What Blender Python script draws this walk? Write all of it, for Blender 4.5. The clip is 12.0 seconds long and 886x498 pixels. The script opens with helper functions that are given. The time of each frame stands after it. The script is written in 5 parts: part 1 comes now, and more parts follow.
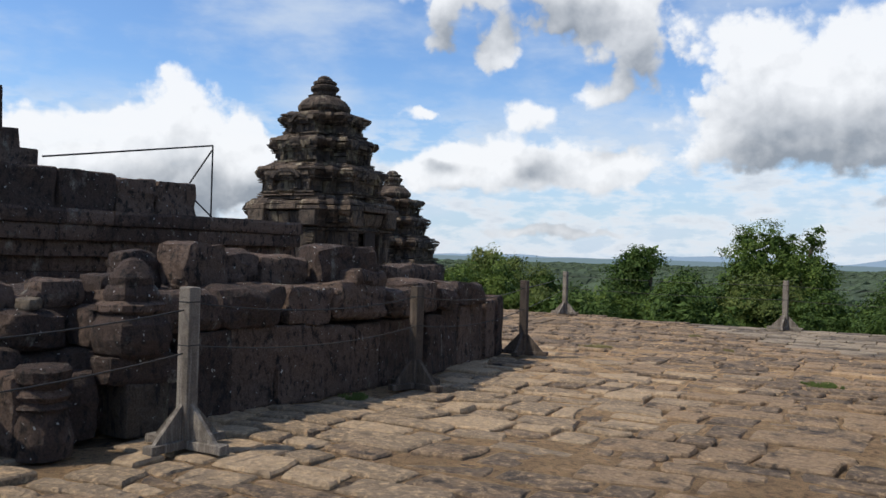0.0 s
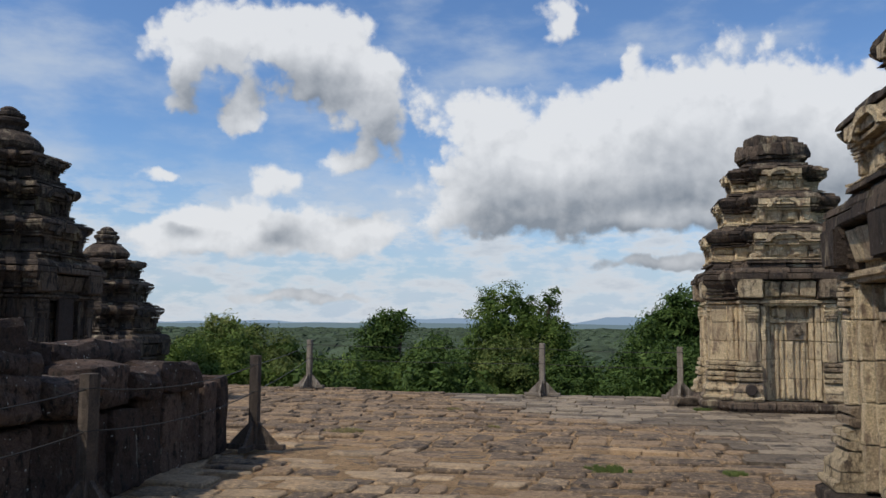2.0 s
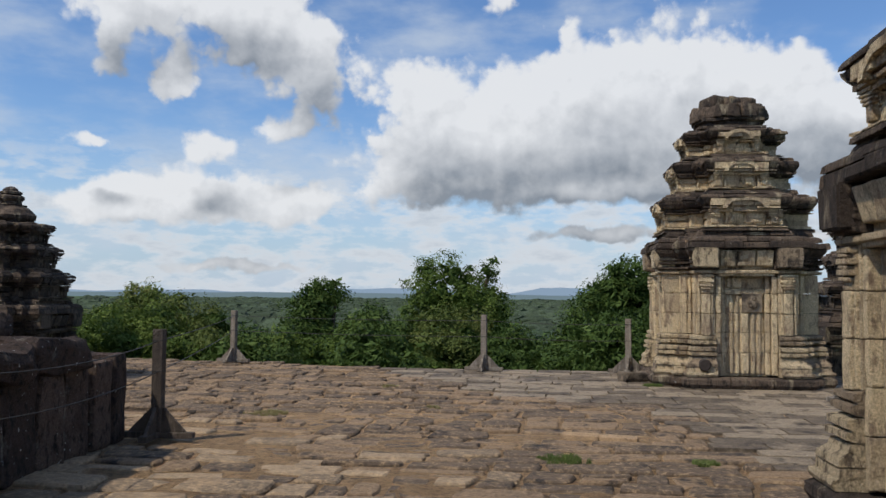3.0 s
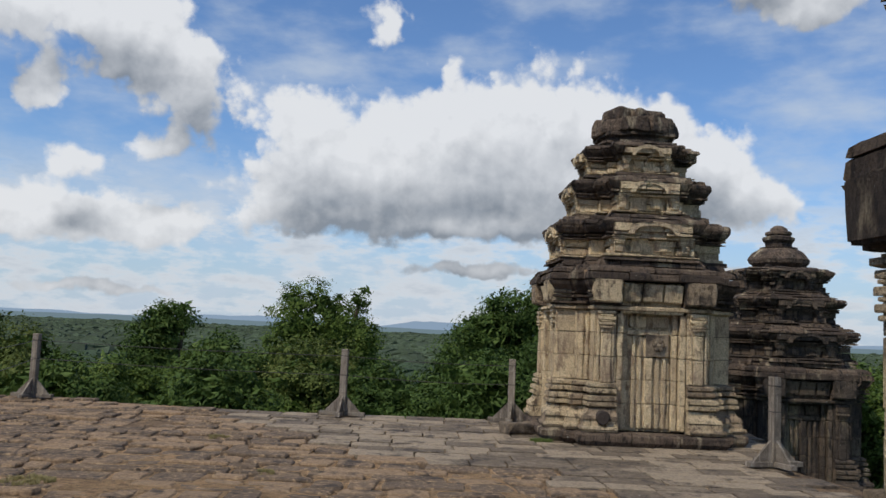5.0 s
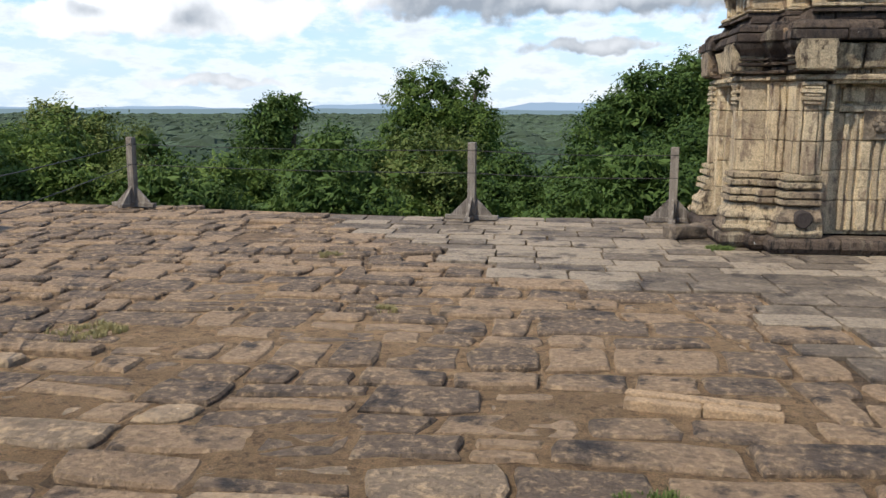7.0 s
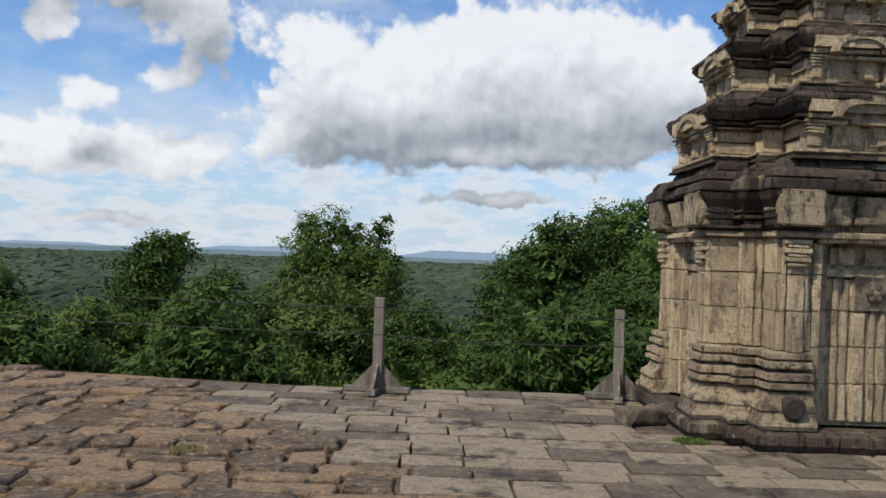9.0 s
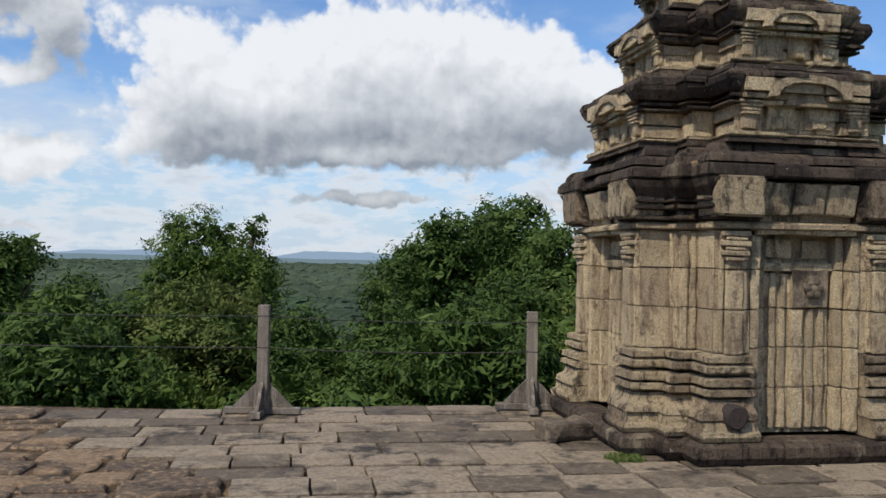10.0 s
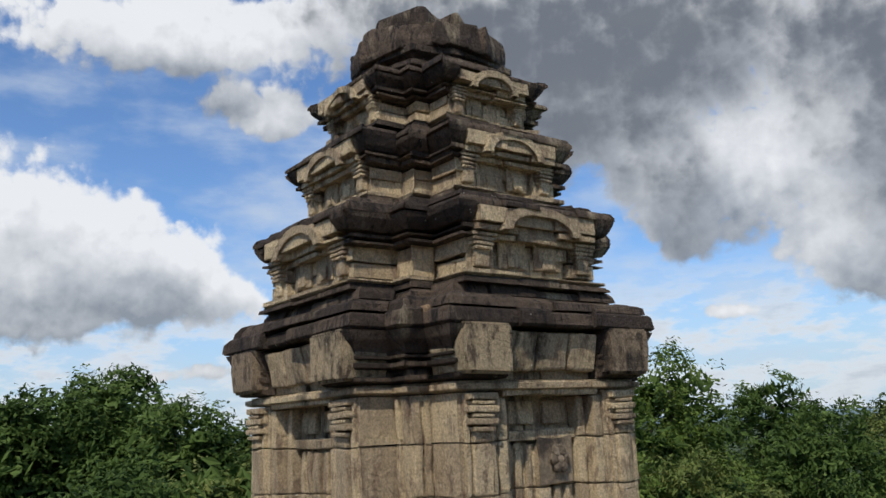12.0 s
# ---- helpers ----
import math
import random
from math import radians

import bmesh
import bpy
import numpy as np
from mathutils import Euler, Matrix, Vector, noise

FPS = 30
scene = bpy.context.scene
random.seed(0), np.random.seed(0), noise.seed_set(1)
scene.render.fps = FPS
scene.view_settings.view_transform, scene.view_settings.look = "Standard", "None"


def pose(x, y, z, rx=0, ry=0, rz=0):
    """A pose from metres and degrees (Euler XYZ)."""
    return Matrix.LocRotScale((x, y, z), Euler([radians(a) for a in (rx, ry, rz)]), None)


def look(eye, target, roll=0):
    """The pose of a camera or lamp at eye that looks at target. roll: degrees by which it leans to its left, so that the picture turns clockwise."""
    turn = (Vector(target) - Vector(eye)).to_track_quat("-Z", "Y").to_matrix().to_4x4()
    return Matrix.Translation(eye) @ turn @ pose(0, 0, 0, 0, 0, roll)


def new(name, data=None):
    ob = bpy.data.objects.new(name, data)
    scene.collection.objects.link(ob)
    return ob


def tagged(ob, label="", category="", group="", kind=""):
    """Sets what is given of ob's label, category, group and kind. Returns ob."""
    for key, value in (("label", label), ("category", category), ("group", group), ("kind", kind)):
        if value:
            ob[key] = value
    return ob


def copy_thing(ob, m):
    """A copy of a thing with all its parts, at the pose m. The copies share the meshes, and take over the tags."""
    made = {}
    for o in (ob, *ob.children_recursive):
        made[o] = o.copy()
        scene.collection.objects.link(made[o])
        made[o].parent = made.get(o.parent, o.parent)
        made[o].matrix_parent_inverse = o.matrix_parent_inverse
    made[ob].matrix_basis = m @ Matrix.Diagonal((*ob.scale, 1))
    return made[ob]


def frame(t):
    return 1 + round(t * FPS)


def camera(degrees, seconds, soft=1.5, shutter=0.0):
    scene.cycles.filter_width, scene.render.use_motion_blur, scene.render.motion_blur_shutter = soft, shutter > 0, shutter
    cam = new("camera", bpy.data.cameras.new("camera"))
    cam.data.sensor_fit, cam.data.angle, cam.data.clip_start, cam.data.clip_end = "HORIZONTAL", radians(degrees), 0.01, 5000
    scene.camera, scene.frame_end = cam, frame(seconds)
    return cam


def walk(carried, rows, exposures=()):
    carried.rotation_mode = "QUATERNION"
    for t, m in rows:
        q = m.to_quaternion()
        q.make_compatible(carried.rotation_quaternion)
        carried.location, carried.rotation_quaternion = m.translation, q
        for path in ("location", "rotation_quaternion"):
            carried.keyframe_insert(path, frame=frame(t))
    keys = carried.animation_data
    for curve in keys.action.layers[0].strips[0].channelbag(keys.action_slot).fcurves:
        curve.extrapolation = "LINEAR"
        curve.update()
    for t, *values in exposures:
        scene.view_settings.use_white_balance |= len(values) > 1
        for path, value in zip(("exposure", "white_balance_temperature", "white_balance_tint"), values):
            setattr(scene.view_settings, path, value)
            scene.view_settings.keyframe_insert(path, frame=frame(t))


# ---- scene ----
cam = camera(55.2, 12.0)
PATH = [
    (0, (0.721, 0.031, 1.543), (-0.512, 1.606, 1.555), 1.6),
    (0.5, (0.428, 0.59, 1.541), (-0.539, 2.34, 1.576), 3.5),
    (1, (0.157, 1.154, 1.511), (-0.703, 2.96, 1.519), 3.1),
    (1.5, (-0.142, 1.636, 1.532), (-0.94, 3.468, 1.615), 1.8),
    (2, (-0.4, 2.139, 1.581), (-1.118, 3.997, 1.755), 0.3),
    (2.5, (-0.596, 2.725, 1.553), (-1.229, 4.618, 1.665), 0.2),
    (3, (-0.845, 3.353, 1.581), (-1.424, 5.264, 1.686), 0.5),
    (3.5, (-0.911, 4.006, 1.584), (-1.399, 5.938, 1.76), 0.7),
    (5.3, (-1.417, 6.317, 1.563), (-1.703, 8.287, 1.75), 2.7),
    (5.5, (-1.465, 6.54, 1.533), (-1.807, 8.51, 1.554), 2.2),
    (6, (-1.637, 7.131, 1.498), (-2.042, 9.059, 1.155), 2.2),
    (6.5, (-1.885, 7.685, 1.594), (-2.356, 9.586, 1.19), 0.2),
    (7, (-2.073, 8.246, 1.63), (-2.616, 10.143, 1.304), 0.2),
    (7.2, (-2.139, 8.43, 1.664), (-2.673, 10.335, 1.373), 0.9),
    (8.8, (-2.642, 10.194, 1.656), (-3.023, 12.157, 1.654), 2.5),
    (9, (-2.714, 10.4, 1.662), (-3.04, 12.373, 1.682), 2.1),
    (9.5, (-2.866, 10.97, 1.674), (-3.041, 12.962, 1.715), 1.1),
    (10, (-3.108, 11.514, 1.652), (-3.139, 13.513, 1.679), 1.1),
    (10.5, (-3.275, 12.07, 1.619), (-3.287, 14.07, 1.644), 0.9),
    (11, (-3.372, 12.624, 1.635), (-3.232, 14.614, 1.774), 1.2),
    (11.5, (-3.429, 13.16, 1.695), (-2.908, 15.063, 2.028), -0.4),
    (12, (-3.507, 13.68, 1.729), (-2.631, 15.429, 2.142), -2.6),
]
EXPOSURES = [(0, 0.15), (1.0, 0.0), (1.5, -0.1), (2.0, -0.15), (3.5, -0.1), (5.3, -0.15), (5.6, -0.1), (6.0, 0.15), (6.3, 0.5), (6.5, 0.65), (7.0, 0.5), (7.6, 0.28), (8.8, 0.05), (10.5, 0.05), (12.0, 0.0)]
walk(cam, [(t, look(eye, target, roll)) for t, eye, target, roll in PATH], EXPOSURES)

# ---- light: sky with broken cumulus, one high sun from behind on the left ----
SUN_AZ, SUN_EL = 140.0, 52.0          # degrees left of +y, and above the horizon
SUN_DIR = Vector((-math.sin(radians(SUN_AZ)) * math.cos(radians(SUN_EL)), math.cos(radians(SUN_AZ)) * math.cos(radians(SUN_EL)), math.sin(radians(SUN_EL))))
sun = new("sun", bpy.data.lights.new("sun", "SUN"))
sun.data.energy, sun.data.angle, sun.data.color = 3.9, radians(0.8), (1.0, 0.91, 0.78)
sun.matrix_world = look(SUN_DIR * 60, (0, 0, 0))

# cumulus: azimuth to the right of +y, elevation, half width, half height in degrees
CLOUDS = [(-55.6, 9.0, 2.6, 3.2), (-53, 6.2, 3, 2.4), (-59.5, 6.8, 3.2, 2.4), (-64.5, 6, 4, 2.3), (-50.6, 6, 1.7, 2.1), (-58, 3.2, 9, 1.6),
          (-28.8, 16.8, 4.8, 3.0), (-25.6, 14.2, 2.3, 2.4), (-38.5, 17.6, 4, 1.7), (-38.7, 14.4, 1.4, 1.7), (-35, 13.6, 1.6, 1.8), (-33, 19.6, 6, 1.8),
          (-32.4, 9.4, 2.4, 1.3), (-27.8, 10.8, 2.4, 1.0), (-34, 6.2, 5.5, 1.8), (-27, 5.6, 4.6, 1.7), (-39, 5.6, 4, 1.2), (-40, 9.3, 1.3, .6),
          (-19.0, 13.2, 3.4, 3.0), (-13, 11.6, 4.6, 3.6), (-7.2, 13.4, 4.8, 4.4), (-0.6, 14.0, 4.8, 4.4), (4.6, 12.2, 3.6, 3.2), (-18, 8.4, 5, 2.4), (-8.5, 7.8, 7, 2.2),
          (1.5, 8.4, 6, 2.4), (8.3, 11.2, 3.6, 3.2), (12.2, 8.6, 2.6, 2.2), (-13.3, 20, 1.7, 1.8), (-6, 3.9, 6, .5), (-30, 1.8, 8, .5), (8, 4.0, 6, .6),
          (1.5, 25.6, 6.6, 2.8), (8, 25.6, 3.6, 2.4), (13.3, 21.2, 3.2, 1.7), (16.8, 20.6, 2.4, 1.3), (14, 26, 5, 2.2), (48, 15, 7, 3.5), (45, 6.6, 2, .5), (53, 9, 5, 3), (170, 24, 60, 10)]
RAIN = [(24, 28, 9, 4.2), (36, 25, 9, 4.4), (48, 24.5, 12, 5.4), (57, 18.5, 5.5, 5.5), (37, 19, 5, 3.8), (43, 13.5, 2.6, 4.4), (58, 11, 5, 4)]


def cloud_group(name, clouds):
    """Cloud density over (azimuth, elevation) in degrees: soft lobes, bent and broken into puffs."""
    grp = bpy.data.node_groups.new(name, "ShaderNodeTree")
    grp.interface.new_socket("Vector", in_out="INPUT", socket_type="NodeSocketVector")
    grp.interface.new_socket("Density", in_out="OUTPUT", socket_type="NodeSocketFloat")
    grp.interface.new_socket("Soft", in_out="OUTPUT", socket_type="NodeSocketFloat")
    gi, go = grp.nodes.new("NodeGroupInput"), grp.nodes.new("NodeGroupOutput")

    def maths(op, *args):
        n = grp.nodes.new("ShaderNodeMath")
        n.operation = op
        for k, v in enumerate(args):
            if isinstance(v, (int, float)):
                n.inputs[k].default_value = v
            else:
                grp.links.new(v, n.inputs[k])
        return n.outputs[0]

    def vector(op, *args):
        n = grp.nodes.new("ShaderNodeVectorMath")
        n.operation = op
        for k, v in enumerate(args):
            if isinstance(v, tuple):
                n.inputs[k].default_value = v
            else:
                grp.links.new(v, n.inputs[k])
        return n.outputs["Value"] if op == "DOT_PRODUCT" else n.outputs[0]

    warp = grp.nodes.new("ShaderNodeTexNoise")
    warp.inputs["Scale"].default_value, warp.inputs["Detail"].default_value = 0.28, 5
    grp.links.new(gi.outputs[0], warp.inputs["Vector"])
    warped = vector("ADD", gi.outputs[0], vector("MULTIPLY_ADD", warp.outputs["Color"], (4.2, 2.4, 0), (-2.1, -1.2, 0)))
    total = 0.0
    for az, el, hw, hh in clouds:
        local = vector("MULTIPLY", vector("SUBTRACT", warped, (az, el, 0)), (1 / hw, 1 / hh, 0))
        total = maths("MULTIPLY_ADD", maths("POWER", 0.42, vector("DOT_PRODUCT", local, local)), 0.95, total)
    body = maths("MINIMUM", total, 1.3)
    fine = grp.nodes.new("ShaderNodeTexNoise")
    fine.inputs["Scale"].default_value, fine.inputs["Detail"].default_value, fine.inputs["Roughness"].default_value = 0.5, 9, 0.56
    grp.links.new(gi.outputs[0], fine.inputs["Vector"])
    puff = grp.nodes.new("ShaderNodeTexVoronoi")
    puff.inputs["Scale"].default_value, puff.inputs["Detail"].default_value, puff.inputs["Roughness"].default_value = 0.42, 2.5, 0.55
    grp.links.new(vector("ADD", gi.outputs[0], vector("MULTIPLY_ADD", fine.outputs["Color"], (1.6, 1.6, 0), (-.8, -.8, 0))), puff.inputs["Vector"])
    broad = grp.nodes.new("ShaderNodeTexNoise")
    broad.inputs["Scale"].default_value, broad.inputs["Detail"].default_value, broad.inputs["Roughness"].default_value = 0.22, 3, 0.5
    grp.links.new(gi.outputs[0], broad.inputs["Vector"])
    rough = maths("MULTIPLY_ADD", fine.outputs[0], 0.95, maths("MULTIPLY_ADD", puff.outputs["Distance"], -0.42, -0.31))
    grp.links.new(maths("ADD", body, rough), go.inputs[0])
    grp.links.new(maths("MULTIPLY_ADD", broad.outputs[0], 0.8, maths("SUBTRACT", body, 0.15)), go.inputs[1])
    return grp


def build_sky():
    world = bpy.data.worlds.new("sky")
    scene.world = world
    world.use_nodes = True
    nt = world.node_tree
    nt.nodes.clear()
    grp, rain = cloud_group("cumulus", CLOUDS + RAIN), cloud_group("rain_cloud", RAIN)

    def node(kind, op=None, **values):
        n = nt.nodes.new(kind)
        if op:
            n.operation = op
        return n

    tex = node("ShaderNodeTexCoord")
    sep = node("ShaderNodeSeparateXYZ")
    nt.links.new(tex.outputs["Generated"], sep.inputs[0])
    az = node("ShaderNodeMath", "ARCTAN2")
    nt.links.new(sep.outputs[0], az.inputs[0])
    nt.links.new(sep.outputs[1], az.inputs[1])
    el = node("ShaderNodeMath", "ARCSINE")
    nt.links.new(sep.outputs[2], el.inputs[0])
    comb = node("ShaderNodeCombineXYZ")
    nt.links.new(az.outputs[0], comb.inputs[0])
    nt.links.new(el.outputs[0], comb.inputs[1])
    deg = node("ShaderNodeVectorMath", "SCALE")
    nt.links.new(comb.outputs[0], deg.inputs[0])
    deg.inputs["Scale"].default_value = 180 / math.pi
    dens = node("ShaderNodeGroup")
    dens.node_tree = grp
    nt.links.new(deg.outputs[0], dens.inputs[0])
    up = node("ShaderNodeVectorMath", "ADD")
    nt.links.new(deg.outputs[0], up.inputs[0])
    up.inputs[1].default_value = (-0.8, 3.4, 0)
    above = node("ShaderNodeGroup")
    above.node_tree = grp
    nt.links.new(up.outputs[0], above.inputs[0])
    cover = node("ShaderNodeMapRange")
    cover.interpolation_type = "SMOOTHSTEP"
    nt.links.new(dens.outputs[0], cover.inputs[0])
    cover.inputs[1].default_value, cover.inputs[2].default_value = 0.25, 0.60
    shade = node("ShaderNodeMapRange")
    shade.interpolation_type = "SMOOTHSTEP"
    down = node("ShaderNodeVectorMath", "ADD")
    nt.links.new(deg.outputs[0], down.inputs[0])
    down.inputs[1].default_value = (0.6, -2.8, 0)
    below = node("ShaderNodeGroup")
    below.node_tree = grp
    nt.links.new(down.outputs[0], below.inputs[0])
    depth = node("ShaderNodeMath", "MULTIPLY_ADD")
    nt.links.new(below.outputs[1], depth.inputs[0])
    depth.inputs[1].default_value = -0.5
    nt.links.new(above.outputs[1], depth.inputs[2])
    nt.links.new(depth.outputs[0], shade.inputs[0])
    shade.inputs[1].default_value, shade.inputs[2].default_value = -0.05, 1.75
    # puffs turned to the sun are paler
    lee = node("ShaderNodeVectorMath", "ADD")
    nt.links.new(deg.outputs[0], lee.inputs[0])
    lee.inputs[1].default_value = (-0.45, 0.75, 0)
    sunward = node("ShaderNodeGroup")
    sunward.node_tree = grp
    nt.links.new(lee.outputs[0], sunward.inputs[0])
    relief = node("ShaderNodeMath", "SUBTRACT")
    nt.links.new(sunward.outputs[0], relief.inputs[0])
    nt.links.new(dens.outputs[0], relief.inputs[1])
    greyness = node("ShaderNodeMath", "MULTIPLY_ADD")
    greyness.use_clamp = True
    nt.links.new(relief.outputs[0], greyness.inputs[0])
    greyness.inputs[1].default_value = 0.5
    nt.links.new(shade.outputs[0], greyness.inputs[2])
    tint = node("ShaderNodeMix")
    tint.data_type = "RGBA"
    nt.links.new(greyness.outputs[0], tint.inputs["Factor"])
    tint.inputs["A"].default_value, tint.inputs["B"].default_value = (*CLOUD_LIT, 1), (*CLOUD_GREY, 1)

    # the thickest cloud lets little light through
    thick = node("ShaderNodeMapRange")
    thick.interpolation_type = "SMOOTHSTEP"
    gloom = node("ShaderNodeGroup")
    gloom.node_tree = rain
    nt.links.new(deg.outputs[0], gloom.inputs[0])
    nt.links.new(gloom.outputs[0], thick.inputs[0])
    thick.inputs[1].default_value, thick.inputs[2].default_value = 0.10, 1.12
    heavy = node("ShaderNodeMix")
    heavy.data_type = "RGBA"
    nt.links.new(thick.outputs[0], heavy.inputs["Factor"])
    nt.links.new(tint.outputs["Result"], heavy.inputs["A"])
    heavy.inputs["B"].default_value = (0.165, 0.185, 0.215, 1)

    sky = node("ShaderNodeTexSky")
    sky.sky_type, sky.sun_disc = "NISHITA", False
    sky.sun_elevation, sky.sun_rotation = radians(SUN_EL), radians(-SUN_AZ)
    sky.air_density, sky.dust_density, sky.ozone_density = 1.0, 0.6, 1.5
    tone = node("ShaderNodeVectorMath", "MULTIPLY")
    nt.links.new(sky.outputs[0], tone.inputs[0])
    tone.inputs[1].default_value = SKY_STRENGTH
    # thin haze low in the sky
    haze = node("ShaderNodeMapRange")
    nt.links.new(sep.outputs[2], haze.inputs[0])
    haze.interpolation_type = "SMOOTHSTEP"
    haze.inputs[1].default_value, haze.inputs[2].default_value, haze.inputs[3].default_value, haze.inputs[4].default_value = -0.02, 0.22, 0.8, 0.0
    hz = node("ShaderNodeMix")
    hz.data_type = "RGBA"
    nt.links.new(haze.outputs[0], hz.inputs["Factor"])
    nt.links.new(tone.outputs[0], hz.inputs["A"])
    hz.inputs["B"].default_value = (*HAZE, 1)
    # thin high veil
    veil = node("ShaderNodeTexNoise")
    veil.inputs["Scale"].default_value, veil.inputs["Detail"].default_value, veil.inputs["Roughness"].default_value = 0.09, 6, 0.55
    stretch = node("ShaderNodeVectorMath", "MULTIPLY")
    nt.links.new(deg.outputs[0], stretch.inputs[0])
    stretch.inputs[1].default_value = (1, 2.4, 1)
    nt.links.new(stretch.outputs[0], veil.inputs["Vector"])
    veil_amount = node("ShaderNodeMapRange")
    nt.links.new(veil.outputs[0], veil_amount.inputs[0])
    veil_amount.interpolation_type = "SMOOTHSTEP"
    veil_amount.inputs[1].default_value, veil_amount.inputs[2].default_value, veil_amount.inputs[4].default_value = 0.42, 0.74, 0.75
    veiled = node("ShaderNodeMix")
    veiled.data_type = "RGBA"
    nt.links.new(veil_amount.outputs[0], veiled.inputs["Factor"])
    nt.links.new(hz.outputs["Result"], veiled.inputs["A"])
    veiled.inputs["B"].default_value = (0.58, 0.66, 0.77, 1)
    # scattered low cumulus towards the horizon
    low = node("ShaderNodeTexNoise")
    low.inputs["Scale"].default_value, low.inputs["Detail"].default_value, low.inputs["Roughness"].default_value = 0.24, 8, 0.6
    flat = node("ShaderNodeVectorMath", "MULTIPLY")
    nt.links.new(deg.outputs[0], flat.inputs[0])
    flat.inputs[1].default_value = (1, 2.8, 1)
    nt.links.new(flat.outputs[0], low.inputs["Vector"])
    low_cover = node("ShaderNodeMapRange")
    low_cover.interpolation_type = "SMOOTHSTEP"
    nt.links.new(low.outputs[0], low_cover.inputs[0])
    low_cover.inputs[1].default_value, low_cover.inputs[2].default_value, low_cover.inputs[4].default_value = 0.42, 0.60, 0.85
    low_fade = node("ShaderNodeMapRange")
    low_fade.interpolation_type = "SMOOTHSTEP"
    nt.links.new(sep.outputs[2], low_fade.inputs[0])
    low_fade.inputs[1].default_value, low_fade.inputs[2].default_value, low_fade.inputs[3].default_value, low_fade.inputs[4].default_value = 0.09, 0.2, 1.0, 0.0
    low_amount = node("ShaderNodeMath", "MULTIPLY")
    nt.links.new(low_cover.outputs[0], low_amount.inputs[0])
    nt.links.new(low_fade.outputs[0], low_amount.inputs[1])
    low_tone = node("ShaderNodeMix")
    low_tone.data_type = "RGBA"
    low_grey = node("ShaderNodeMapRange")
    nt.links.new(low.outputs[0], low_grey.inputs[0])
    low_grey.inputs[1].default_value, low_grey.inputs[2].default_value = 0.5, 0.75
    nt.links.new(low_grey.outputs[0], low_tone.inputs["Factor"])
    low_tone.inputs["A"].default_value, low_tone.inputs["B"].default_value = (0.78, 0.81, 0.85, 1), (0.50, 0.56, 0.64, 1)
    lowed = node("ShaderNodeMix")
    lowed.data_type = "RGBA"
    nt.links.new(low_amount.outputs[0], lowed.inputs["Factor"])
    nt.links.new(veiled.outputs["Result"], lowed.inputs["A"])
    nt.links.new(low_tone.outputs["Result"], lowed.inputs["B"])
    full = node("ShaderNodeMix")
    full.data_type = "RGBA"
    cov2 = node("ShaderNodeMath", "MULTIPLY")
    nt.links.new(cover.outputs[0], cov2.inputs[0])
    cov2.inputs[1].default_value = 0.96
    nt.links.new(cov2.outputs[0], full.inputs["Factor"])
    nt.links.new(lowed.outputs["Result"], full.inputs["A"])
    nt.links.new(heavy.outputs["Result"], full.inputs["B"])
    bg = node("ShaderNodeBackground")
    nt.links.new(full.outputs["Result"], bg.inputs[0])
    bg.inputs[1].default_value = 1.0
    out = node("ShaderNodeOutputWorld")
    nt.links.new(bg.outputs[0], out.inputs[0])


SKY_STRENGTH = (0.090, 0.115, 0.146)
CLOUD_LIT, CLOUD_GREY, HAZE = (0.84, 0.86, 0.89), (0.26, 0.295, 0.345), (0.50, 0.62, 0.77)
build_sky()


